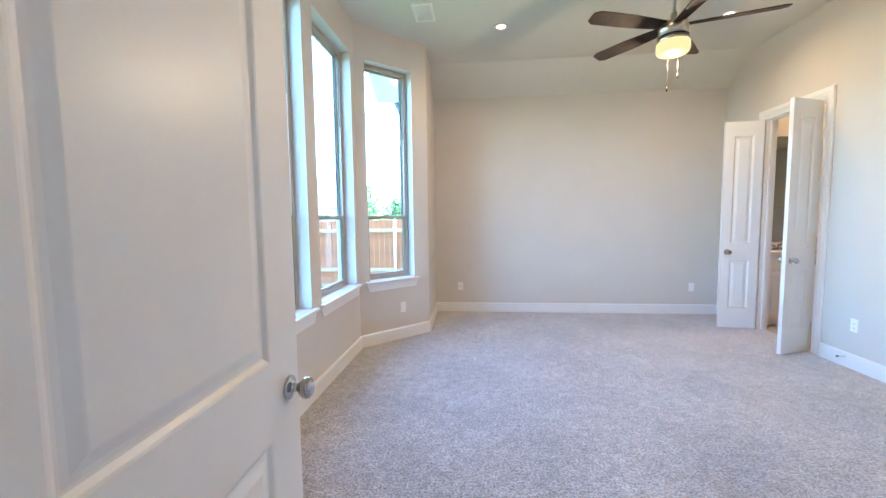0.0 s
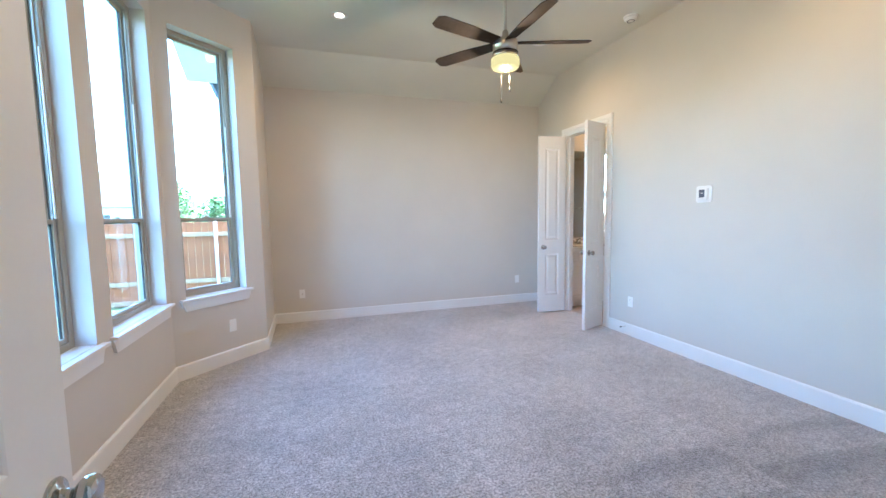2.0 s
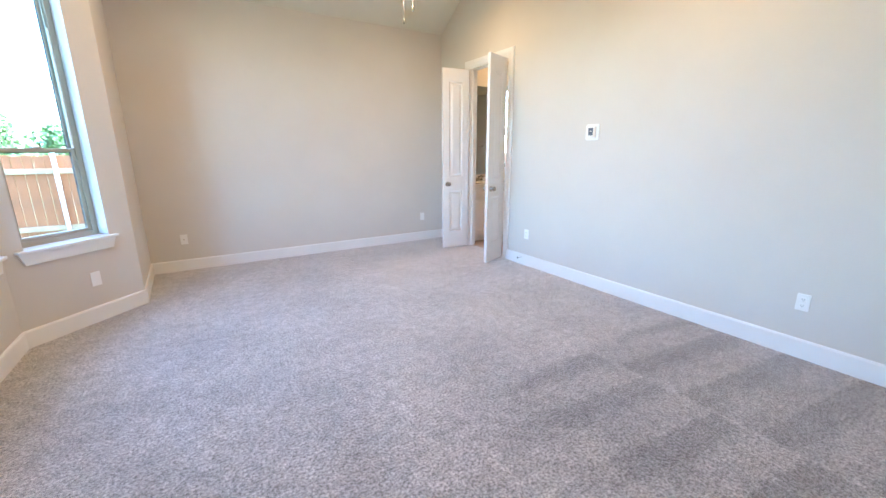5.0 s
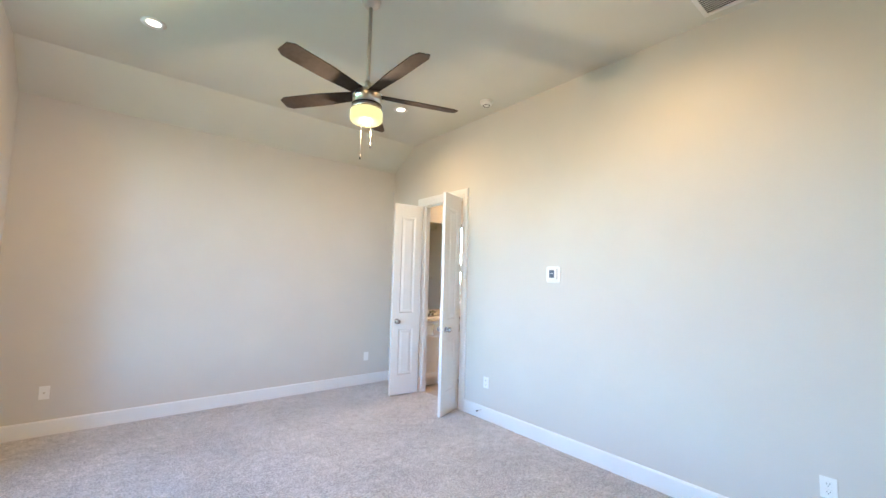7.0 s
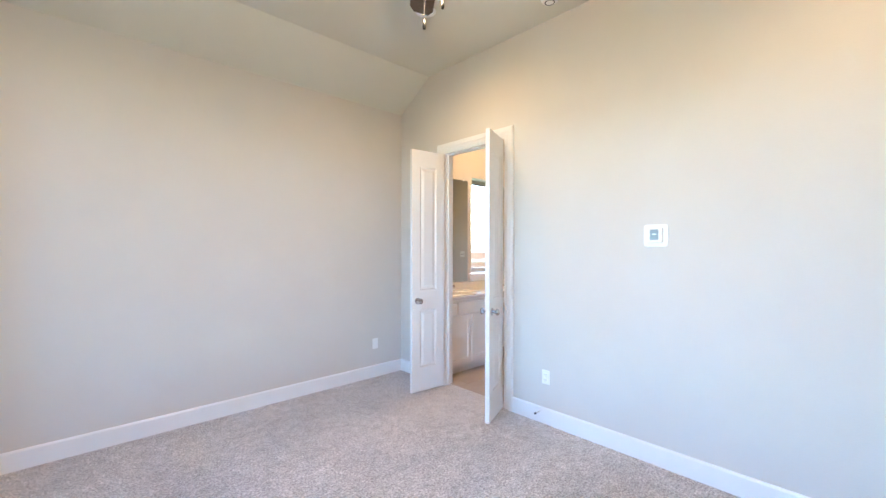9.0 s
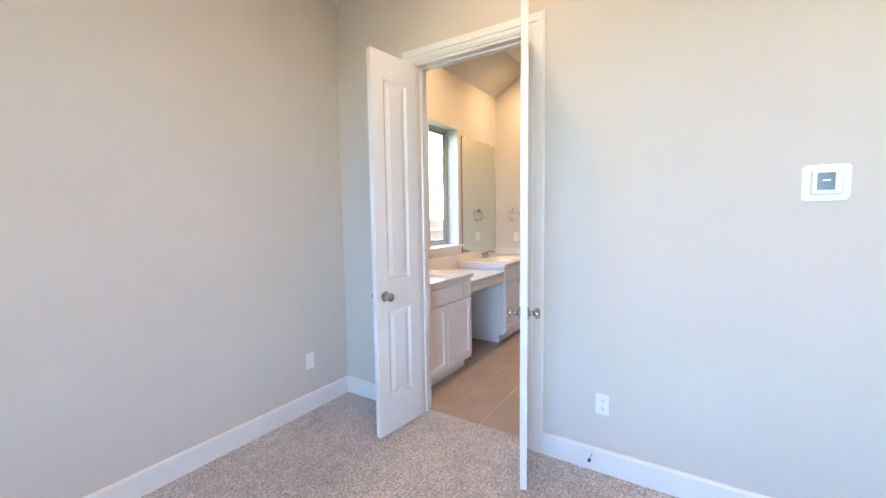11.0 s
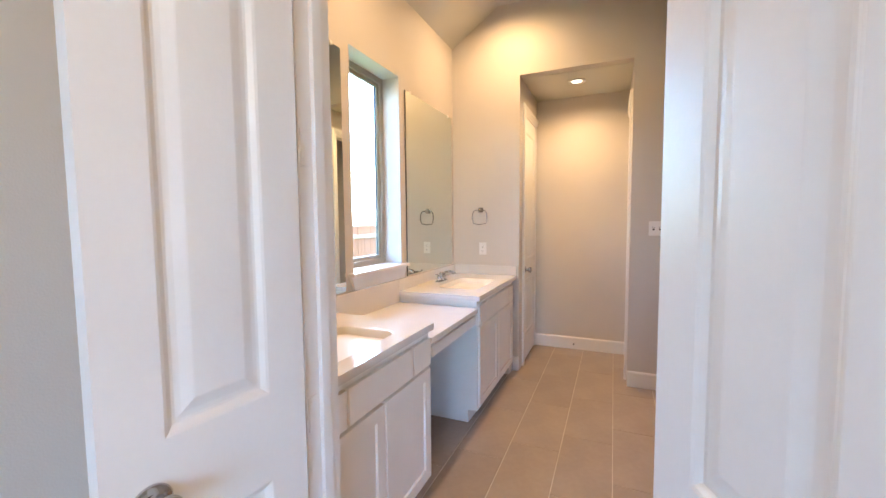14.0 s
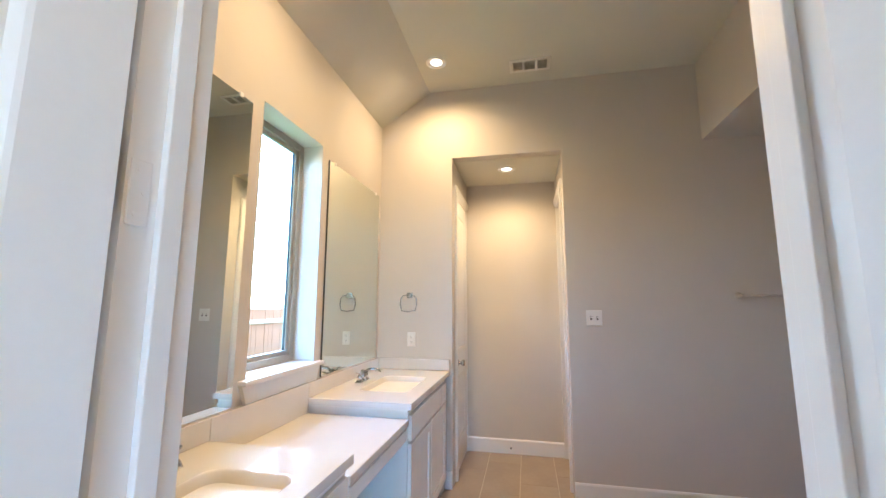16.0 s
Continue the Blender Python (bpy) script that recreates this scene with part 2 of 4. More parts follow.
def tube(points, radius, seg=10, bm=None):
    """A round bar swept along points."""
    bm = bm or bmesh.new()
    pts = [Vector(p) for p in points]
    rings = []
    for i, p in enumerate(pts):
        d = (pts[min(i + 1, len(pts) - 1)] - pts[max(i - 1, 0)]).normalized()
        side = d.orthogonal().normalized() if not rings else (last - d * last.dot(d)).normalized()
        last = side
        up = d.cross(side)
        rings.append([bm.verts.new(p + radius * (math.cos(2 * math.pi * k / seg) * side + math.sin(2 * math.pi * k / seg) * up)) for k in range(seg)])
    for a, b in zip(rings, rings[1:]):
        for k in range(seg):
            bm.faces.new((a[k], a[(k + 1) % seg], b[(k + 1) % seg], b[k]))
    bm.faces.new(rings[0][::-1])
    bm.faces.new(rings[-1])
    bmesh.ops.recalc_face_normals(bm, faces=bm.faces[:])
    return bm


def along(p0, p1, z=0.0):
    """A frame whose x runs from p0 to p1, y to the left of it, z up."""
    d = Vector((p1[0] - p0[0], p1[1] - p0[1], 0)).normalized()
    return Matrix(((d.x, -d.y, 0, p0[0]), (d.y, d.x, 0, p0[1]), (0, 0, 1, z), (0, 0, 0, 1)))


def wall(name, label, p0, p1, thick, holes=(), z0=0.0, z1=3.55, mat=None, ends=(0.0, 0.0)):
    """A solid wall, its face on p0-p1 and its body to the left, with openings (u0, u1, z0, z1) cut through it."""
    size = math.hypot(p1[0] - p0[0], p1[1] - p0[1])
    us = sorted({-ends[0], size + ends[1], *[h[0] for h in holes], *[h[1] for h in holes]})
    zs = sorted({z0, z1, *[h[2] for h in holes], *[h[3] for h in holes]})
    bm = bmesh.new()
    cache = {}

    def vert(u, y, z):
        if (u, y, z) not in cache:
            cache[u, y, z] = bm.verts.new((u, y, z))
        return cache[u, y, z]

    def solid(i, j):
        if not (0 <= i < len(us) - 1 and 0 <= j < len(zs) - 1):
            return False
        u, z = (us[i] + us[i + 1]) / 2, (zs[j] + zs[j + 1]) / 2
        return not any(h[0] < u < h[1] and h[2] < z < h[3] for h in holes)

    for i in range(len(us) - 1):
        for j in range(len(zs) - 1):
            if not solid(i, j):
                continue
            a, b, c, d = us[i], us[i + 1], zs[j], zs[j + 1]
            bm.faces.new((vert(a, 0, c), vert(b, 0, c), vert(b, 0, d), vert(a, 0, d)))
            bm.faces.new((vert(b, thick, c), vert(a, thick, c), vert(a, thick, d), vert(b, thick, d)))
            if not solid(i - 1, j):
                bm.faces.new((vert(a, thick, c), vert(a, 0, c), vert(a, 0, d), vert(a, thick, d)))
            if not solid(i + 1, j):
                bm.faces.new((vert(b, 0, c), vert(b, thick, c), vert(b, thick, d), vert(b, 0, d)))
            if not solid(i, j - 1):
                bm.faces.new((vert(b, 0, c), vert(a, 0, c), vert(a, thick, c), vert(b, thick, c)))
            if not solid(i, j + 1):
                bm.faces.new((vert(a, 0, d), vert(b, 0, d), vert(b, thick, d), vert(a, thick, d)))
    bmesh.ops.transform(bm, matrix=along(p0, p1), verts=bm.verts[:])
    bmesh.ops.recalc_face_normals(bm, faces=bm.faces[:])
    return tagged(part(name, bm, mat or PAINT), label, "wall", kind="structure")


def prism(name, outline, x0, x1, mat, label, category, kind="structure"):
    """An outline of (y, z) drawn out from x0 to x1."""
    bm = bmesh.new()
    a = [bm.verts.new((x0, y, z)) for y, z in outline]
    b = [bm.verts.new((x1, y, z)) for y, z in outline]
    bm.faces.new(a[::-1])
    bm.faces.new(b)
    for i in range(len(a)):
        j = (i + 1) % len(a)
        bm.faces.new((a[i], a[j], b[j], b[i]))
    bmesh.ops.recalc_face_normals(bm, faces=bm.faces[:])
    return tagged(part(name, bm, mat), label, category, kind=kind)


def slab(name, outline, z0, z1, mat, label, category, bevel=0.0):
    bm = bmesh.new()
    a = [bm.verts.new((x, y, z0)) for x, y in outline]
    b = [bm.verts.new((x, y, z1)) for x, y in outline]
    bm.faces.new(a[::-1])
    bm.faces.new(b)
    for i in range(len(a)):
        j = (i + 1) % len(a)
        bm.faces.new((a[i], a[j], b[j], b[i]))
    bmesh.ops.recalc_face_normals(bm, faces=bm.faces[:])
    return tagged(part(name, bm, mat), label, category, kind="structure")


# ---- the shell ----
BAY = ((-0.61, 0.95), (-1.24, 1.62), (-1.24, 3.88), (-0.590, 4.545))
WEST, EAST, NORTH, FAR, SOUTH = -0.62, 3.31, 5.6, 6.19, 0.085
slab("floor", [(WEST, 0), (EAST, 0), (EAST, 4.03), (3.40, 4.03), (3.40, 4.86), (EAST, 4.86), (EAST, NORTH), (WEST, NORTH), BAY[3], BAY[2], BAY[1], BAY[0]],
     -0.08, 0.0, CARPETED, "taupe speckled cut-pile bedroom carpet with vacuum tracks", "carpet")
# floor of an unseen box added to close the space outside the entry
slab("closing_box_floor", [(-1.4, -1.8), (1.4, -1.8), (1.4, 0), (-1.4, 0)], -0.08, -0.002, CARPETED, "unseen taupe carpeted floor of the closing box outside the bedroom", "carpet")

W1, W2, W3 = (1.83, 2.705, 0.70, 3.015), (2.895, 3.785, 0.70, 3.015), (0.125, 0.715, 0.70, 3.015)
BW = (4.55, 5.14, 1.10, 2.456)
T = 0.19
wall("wall_west", "greige painted bay wall with two tall windows", BAY[1], BAY[2], T, [(W1[0] - 1.62, W1[1] - 1.62, *W1[2:]), (W2[0] - 1.62, W2[1] - 1.62, *W2[2:])])
wall("wall_bay_north", "greige angled bay wall with a tall window", BAY[2], BAY[3], T, [W3], ends=(0.079, 0.0))
wall("wall_bay_south", "greige angled bay wall", BAY[0], BAY[1], T, ends=(0.0, 0.079))
wall("wall_west_north", "greige short wall beside the bay", BAY[3], (WEST, NORTH), T, ends=(0.0, 0.15))
wall("wall_west_south", "greige wall behind the open entry door", (-0.61, -0.12), BAY[0], T)
wall("wall_north", "greige outer wall shared by bedroom and bathroom", (WEST - T, NORTH), (7.25, NORTH), T, [(BW[0] - WEST + T, BW[1] - WEST + T, *BW[2:])])
wall("wall_east", "greige wall between bedroom and bathroom with a doorway", (EAST, NORTH), (EAST, -0.12), 0.12, [(NORTH - 4.86, NORTH - 4.03, 0.0, 2.475)])
wall("wall_south", "greige wall with the entry doorway", (EAST + 0.12, SOUTH), (WEST - T, SOUTH), 0.12, [(EAST + 0.12 - 0.365, EAST + 0.12 + 0.457, 0.0, 2.475)])
wall("wall_bath_far", "greige bathroom wall with a tall passage opening", (FAR, NORTH), (FAR, 1.8), 0.10, [(NORTH - 4.945, NORTH - 4.02, 0.0, 2.715)])
wall("wall_bath_south", "greige wall at the end of the bathing alcove", (FAR, 1.9), (EAST + 0.12, 1.9), 0.12)
wall("wall_passage_north", "greige passage wall with a closed door", (6.29, 4.945), (7.15, 4.945), 0.10, [(0.10, 0.74, 0.0, 2.44)])
wall("wall_passage_south", "greige passage wall with a cased doorway", (7.15, 4.02), (6.29, 4.02), 0.10, [(0.12, 0.76, 0.0, 2.44)])
wall("wall_passage_end", "greige end wall of the passage", (7.05, 5.7), (7.05, 2.2), 0.10)
wall("wall_closet_south", "greige wall of the unlit closet", (7.05, 2.5), (6.29, 2.5), 0.10)
# unseen walls added to close the space outside the entry doorway
wall("closing_box_west", "unseen greige wall of the closing box outside the bedroom", (-1.2, -1.8), (-1.2, -0.12), 0.12)
wall("closing_box_east", "unseen greige wall of the closing box outside the bedroom", (1.2, -0.12), (1.2, -1.8), 0.12)
wall("closing_box_south", "unseen greige wall of the closing box outside the bedroom", (1.3, -1.6), (-1.3, -1.6), 0.12)
prism("ceiling", [(-0.13, CEIL), (5.10, CEIL), (NORTH + 0.01, EAVE - 0.006), (NORTH + 0.01, 3.6), (-0.13, 3.6)], -1.45, EAST + 0.02, CEILING, "greige vaulted bedroom ceiling with a sloped edge", "ceiling")
prism("ceiling_bath", [(2.965, CEIL), (5.15, CEIL), (NORTH + 0.01, EAVE - 0.006), (NORTH + 0.01, 3.6), (2.965, 3.6)], EAST + 0.05, FAR + 0.02, CEILING, "greige bathroom ceiling with a sloped edge", "ceiling")
prism("ceiling_alcove", [(1.85, 2.713), (2.965, 2.713), (2.965, 3.6), (1.85, 3.6)], EAST + 0.05, FAR + 0.02, PAINT, "greige dropped soffit over the bathing alcove", "soffit")
prism("ceiling_passage", [(4.02, 2.712), (4.945, 2.712), (4.945, 3.6), (4.02, 3.6)], FAR + 0.10, 7.15, CEILING, "greige low ceiling of the passage", "ceiling")
prism("ceiling_closet", [(2.4, 2.715), (4.0, 2.715), (4.0, 3.6), (2.4, 3.6)], FAR + 0.03, 7.15, CEILING, "greige closet ceiling", "ceiling")
# unseen lid of the added box outside the entry doorway
prism("closing_box_top", [(-1.75, 2.75), (-0.12, 2.75), (-0.12, 3.6), (-1.75, 3.6)], -1.35, 1.35, CEILING, "unseen greige top of the closing box outside the bedroom", "ceiling")
slab("bath_floor", [(3.40, 1.85), (7.15, 1.85), (7.15, 5.62), (3.40, 5.62)], -0.08, -0.006, GROUT, "pale grout bed under large bathroom floor tiles", "tile floor")


# ---- trim ----
BASE_H, BASE_T = 0.132, 0.016


def baseboard(p0, p1, holes=(), e0=0.0, e1=0.0):
    """White baseboard with an eased top along a wall face, the room to the right of p0-p1."""
    size = math.hypot(p1[0] - p0[0], p1[1] - p0[1])
    cuts = [-e0] + [c for h in holes for c in h] + [size + e1]
    bm = bmesh.new()
    for a, b in zip(cuts[::2], cuts[1::2]):
        prof = [(0, 0), (-BASE_T, 0), (-BASE_T, BASE_H - 0.012), (-BASE_T + 0.006, BASE_H - 0.002), (-BASE_T + 0.009, BASE_H), (0, BASE_H)]
        r0 = [bm.verts.new((a, y, z)) for y, z in prof]
        r1 = [bm.verts.new((b, y, z)) for y, z in prof]
        bm.faces.new(r0)
        bm.faces.new(r1[::-1])
        for i in range(len(prof)):
            j = (i + 1) % len(prof)
            bm.faces.new((r0[i], r1[i], r1[j], r0[j]))
    bmesh.ops.transform(bm, matrix=along(p0, p1), verts=bm.verts[:])
    bmesh.ops.recalc_face_normals(bm, faces=bm.faces[:])
    tagged(part("baseboard", bm, TRIM), "white painted wooden baseboard along the wall", "baseboard", kind="structure")


baseboard(BAY[1], BAY[2])
baseboard(BAY[2], BAY[3], e1=0.012)
baseboard(BAY[3], (WEST, NORTH), e0=0.012)
baseboard((WEST, NORTH), (EAST, NORTH))
baseboard((EAST, NORTH), (EAST, SOUTH), [(NORTH - 4.945, NORTH - 3.942)])
baseboard((WEST, SOUTH), BAY[0])
baseboard(BAY[0], BAY[1])
baseboard((EAST, SOUTH), (0.455, SOUTH))
baseboard((FAR, 5.0), (FAR, 1.9), [(5.0 - 4.945, 5.0 - 4.02)], e0=-0.0)
baseboard((7.05, 4.945), (7.05, 4.02))


def casing(p0, p1, top, width=0.088, depth=0.02, legs=(True, True)):
    """Stepped white door casing round an opening from p0 to p1, the room to the right."""
    size = math.hypot(p1[0] - p0[0], p1[1] - p0[1])
    m = along(p0, p1)
    bm = bmesh.new()
    for k, (a, b, d) in enumerate(((0.0, width, depth * 0.6), (width * 0.45, width - 0.006, depth), (0.012, 0.022, depth * 0.85))):
        if legs[0]:
            box(bm, -b, -d, 0, -a, 0, top + a, 0.002)
        if legs[1]:
            box(bm, size + a, -d, 0, size + b, 0, top + a, 0.002)
        box(bm, -b, -d, top + a, size + b, 0, top + b, 0.002)
    bmesh.ops.transform(bm, matrix=m, verts=bm.verts[:])
    return tagged(part("door_casing", bm, TRIM), "white painted stepped door casing round a doorway", "door casing", kind="structure")


def jamb(p0, p1, thick, top):
    """Jamb boards with a stop, lining an opening."""
    size = math.hypot(p1[0] - p0[0], p1[1] - p0[1])
    m = along(p0, p1)
    bm = bmesh.new()
    e = 0.002
    box(bm, 0, -e, 0, 0.018, thick + e, top)
    box(bm, size - 0.018, -e, 0, size, thick + e, top)
    box(bm, 0.018, -e, top - 0.018, size - 0.018, thick + e, top)
    s0, s1 = 0.045, 0.08
    box(bm, 0.018, s0, 0, 0.030, s1, top - 0.018, 0.002)
    box(bm, size - 0.030, s0, 0, size - 0.018, s1, top - 0.018, 0.002)
    box(bm, 0.030, s0, top - 0.030, size - 0.030, s1, top - 0.018, 0.002)
    bmesh.ops.transform(bm, matrix=m, verts=bm.verts[:])
    return tagged(part("door_jamb", bm, TRIM), "white painted door jamb lining the doorway", "door jamb", kind="structure")


casing((EAST, 4.86), (EAST, 4.03), 2.475)
jamb((EAST, 4.86), (EAST, 4.03), 0.12, 2.475)
casing((3.43, 4.03), (3.43, 4.86), 2.475)
casing((0.365, SOUTH), (-0.457, SOUTH), 2.475)
jamb((0.365, SOUTH), (-0.457, SOUTH), 0.12, 2.475)
casing((6.39, 4.945), (7.03, 4.945), 2.44, width=0.07, legs=(True, False))
casing((7.03, 4.02), (6.39, 4.02), 2.44, width=0.07, legs=(False, True))
jamb((7.03, 4.02), (6.39, 4.02), 0.10, 2.44)
jamb((6.39, 4.945), (7.03, 4.945), 0.10, 2.44)


# ---- doors ----
def raised_panel(bm, x0, x1, z0, z1, y, out):
    """A sunk moulding and a raised field on the face y of a door; out is +1 or -1."""
    steps = ((0.0, 0.0), (0.006, -0.002), (0.016, -0.009), (0.022, -0.0095), (0.032, -0.008), (0.052, -0.0025), (0.055, -0.002))
    rings = []
    for inset, depth in steps:
        yy = y + out * depth
        rings.append([bm.verts.new(p) for p in ((x0 + inset, yy, z0 + inset), (x1 - inset, yy, z0 + inset), (x1 - inset, yy, z1 - inset), (x0 + inset, yy, z1 - inset))])
    for a, b in zip(rings, rings[1:]):
        for i in range(4):
            bm.faces.new((a[i], a[(i + 1) % 4], b[(i + 1) % 4], b[i]))
    bm.faces.new(rings[-1])


def door_leaf(width, height, thick, panels):
    """A leaf in x 0..width, y 0..thick, z 0..height, with raised panels on both faces."""
    bm = bmesh.new()
    x0, x1 = panels[0][0], panels[0][1]
    xs = [0, x0, x1, width]
    zs = sorted({0, height, *[p[2] for p in panels], *[p[3] for p in panels]})
    for y, out in ((0, -1), (thick, 1)):
        for i in range(3):
            for j in range(len(zs) - 1):
                if i == 1 and any(p[2] == zs[j] for p in panels):
                    raised_panel(bm, xs[1], xs[2], zs[j], zs[j + 1], y, out)
                else:
                    bm.faces.new([bm.verts.new(p) for p in ((xs[i], y, zs[j]), (xs[i + 1], y, zs[j]), (xs[i + 1], y, zs[j + 1]), (xs[i], y, zs[j + 1]))])
    for a, b in (((0, 0), (width, 0)), ((0, height), (width, height))):
        bm.faces.new([bm.verts.new(p) for p in ((a[0], 0, a[1]), (b[0], 0, b[1]), (b[0], thick, b[1]), (a[0], thick, a[1]))])
    for x in (0, width):
        bm.faces.new([bm.verts.new(p) for p in ((x, 0, 0), (x, thick, 0), (x, thick, height), (x, 0, height))])
    bmesh.ops.remove_doubles(bm, verts=bm.verts[:], dist=1e-5)
    bmesh.ops.recalc_face_normals(bm, faces=bm.faces[:])
    return bm


KNOB = [(0.0, 0.0), (0.033, 0.0), (0.0335, 0.004), (0.030, 0.008), (0.020, 0.011), (0.013, 0.014), (0.0115, 0.026), (0.014, 0.031), (0.022, 0.036), (0.0275, 0.043), (0.029, 0.050), (0.0275, 0.057), (0.021, 0.063), (0.010, 0.066), (0.0, 0.0665)]


def door(name, label, m, width, thick=0.035, height=2.43, inset=0.095, knob_z=0.915, hinges=(0.2, 0.86, 1.55, 2.23), latch=False, backset=0.068):
    """A two-panel door leaf hinged at its local origin; the leaf reaches along x."""
    d = thing(name, label, "door", kind="structure", at=m)
    part("leaf", door_leaf(width, height, thick, [(inset, width - inset, 0.235, 0.82), (inset, width - inset, 1.015, 2.27)]), DOOR, d)
    for y, turn in ((0.0, 90), (thick, -90)):
        part("door_knob", turned(KNOB, pose(width - backset, y, knob_z, turn, 0, 0)), CHROME, d, "polished chrome round knob", smooth=True)
    if latch:
        part("latch_plate", boxed(width - 0.001, thick / 2 - 0.0125, knob_z - 0.028, width + 0.0015, thick / 2 + 0.0125, knob_z + 0.028, 0.0005), NICKEL, d, "small satin metal latch plate")
    for z in hinges:
        bm = turned([(0, 0), (0.006, 0), (0.006, 0.09), (0, 0.09)], pose(-0.004, HINGE_SIDE[name](thick), z), 12)
        box(bm, -0.002, 0.004, z, 0.0, thick - 0.004, z + 0.09)
        part("hinge", bm, NICKEL, d, "satin nickel butt hinge")
    return d


HINGE_SIDE = {"door_1": lambda t: -0.004, "door_2": lambda t: -0.004, "door_3": lambda t: t + 0.004, "door_4": lambda t: -0.004}
# the pair to the bathroom, both open into the bedroom; the entry door, open against the wall
door("door_2", "white two-panel narrow door leaf standing open beside the bathroom doorway", pose(3.286, 4.857, 0.016, 0, 0, 173.8), 0.398)
for z in (0.216, 0.876, 1.543, 2.246):
    hl = thing("hinge_plate", "painted hinge leaf screwed into the door jamb", "hinge", "hinge leaves of the jamb", kind="structure", at=pose(3.312, 4.8405, z))
    part("leaf", boxed(0.0, -0.002, 0.0, 0.030, 0.0012, 0.09, 0.001), TRIM, hl)
    for k, (x, dz) in enumerate(((0.010, 0.015), (0.020, 0.045), (0.010, 0.075))):
        part("screw", turned([(0, 0), (0.0035, 0), (0.003, 0.0012), (0, 0.0008)], pose(x, -0.002, dz, 90), 10), TRIM, hl)
door("door_3", "white two-panel narrow door leaf standing open into the bedroom", pose(3.277, 4.0775, 0.016, 0, 0, 202.0), 0.396)
door("door_1", "white two-panel entry door with chrome knob standing open", pose(-0.452, 0.10, 0.016, 0, 0, 91.5), 0.805, inset=0.150, latch=True, backset=0.058)
door("door_4", "white two-panel door closed in the passage wall", pose(7.008, 4.985, 0.010, 0, 0, 180), 0.60, height=2.405)


# ---- windows ----
def window(name, m, w, z0, z1, rail=None, label="", deep=0.10):
    """A window in an opening w wide: local x along the wall, y outwards from the inner face. Frame, sashes, panes, stool and apron."""
    win = thing(name, label, "window", kind="structure", at=m)
    fy0, fy1, f = deep, min(deep + 0.064, 0.187), 0.042
    bm = bmesh.new()
    box(bm, 0, fy0, z0, f, fy1, z1, 0.003)
    box(bm, w - f, fy0, z0, w, fy1, z1, 0.003)
    box(bm, f, fy0, z0, w - f, fy1, z0 + f, 0.003)
    box(bm, f, fy0, z1 - f, w - f, fy1, z1, 0.003)
    for x in (f, w - f - 0.012):
        box(bm, x, fy0 + 0.014, z0 + f, x + 0.012, fy0 + 0.022, z1 - f)
    part("window_frame", bm, VINYL, win, "tan vinyl window frame")

    def sash(nm, a, b, y, s):
        bm = bmesh.new()
        x0, x1 = f + 0.003, w - f - 0.003
        box(bm, x0, y, a, x0 + s, y + 0.026, b, 0.003)
        box(bm, x1 - s, y, a, x1, y + 0.026, b, 0.003)
        box(bm, x0 + s, y, a, x1 - s, y + 0.026, a + s, 0.003)
        box(bm, x0 + s, y, b - s, x1 - s, y + 0.026, b, 0.003)
        frame_ob = part(nm, bm, VINYL, win, "slim tan vinyl sash")
        seal = bmesh.new()
        g = 0.004
        box(seal, x0 + s, y + 0.008, a + s, x0 + s + g, y + 0.018, b - s)
        box(seal, x1 - s - g, y + 0.008, a + s, x1 - s, y + 0.018, b - s)
        part("glazing_seal", seal, SEAL, frame_ob, "thin black glazing seal")
        pane = part("pane", boxed(x0 + s, y + 0.011, a + s, x1 - s, y + 0.015, b - s), GLASS, frame_ob, "clear glass pane")
        pane.visible_shadow = False

    if rail:
        sash("lower_sash", z0 + f, rail + 0.018, deep + 0.008, 0.026)
        sash("upper_sash", rail - 0.018, z1 - f, deep + 0.035, 0.022)
        part("sash_lock", boxed(w / 2 - 0.03, deep + 0.002, rail + 0.018, w / 2 + 0.03, deep + 0.028, rail + 0.03, 0.004), VINYL, win, "small tan sash lock")
        bm = bmesh.new()
        for x in (f + 0.0035, w - f - 0.0145):
            box(bm, x, deep + 0.002, rail + 0.02, x + 0.011, deep + 0.008, rail + (z1 - rail) * 0.55, 0.001)
        part("balance_cover", bm, PLASTIC, win, "white sash balance cover")
    else:
        sash("sash", z0 + f, z1 - f, deep + 0.013, 0.026)
    bm = bmesh.new()
    box(bm, -0.055, -0.045, z0 - 0.022, w + 0.055, 0.0, z0, 0.004)
    box(bm, 0.001, 0.0, z0 - 0.022, w - 0.001, fy0, z0 + 0.002)
    part("window_sill", bm, TRIM, win, "white painted window stool")
    bm = bmesh.new()
    zt, zb = z0 - 0.022, z0 - 0.108
    a = [bm.verts.new((x, -0.018, z)) for x, z in ((-0.045, zt), (w + 0.045, zt), (w + 0.012, zb), (-0.012, zb))]
    b = [bm.verts.new((v.co.x, 0.0, v.co.z)) for v in a]
    bm.faces.new(a)
    bm.faces.new(b[::-1])
    for i in range(4):
        bm.faces.new((a[i], b[i], b[(i + 1) % 4], a[(i + 1) % 4]))
    bmesh.ops.recalc_face_normals(bm, faces=bm.faces[:])
    part("apron", bm, TRIM, win, "white apron board with slanted ends")
    return win


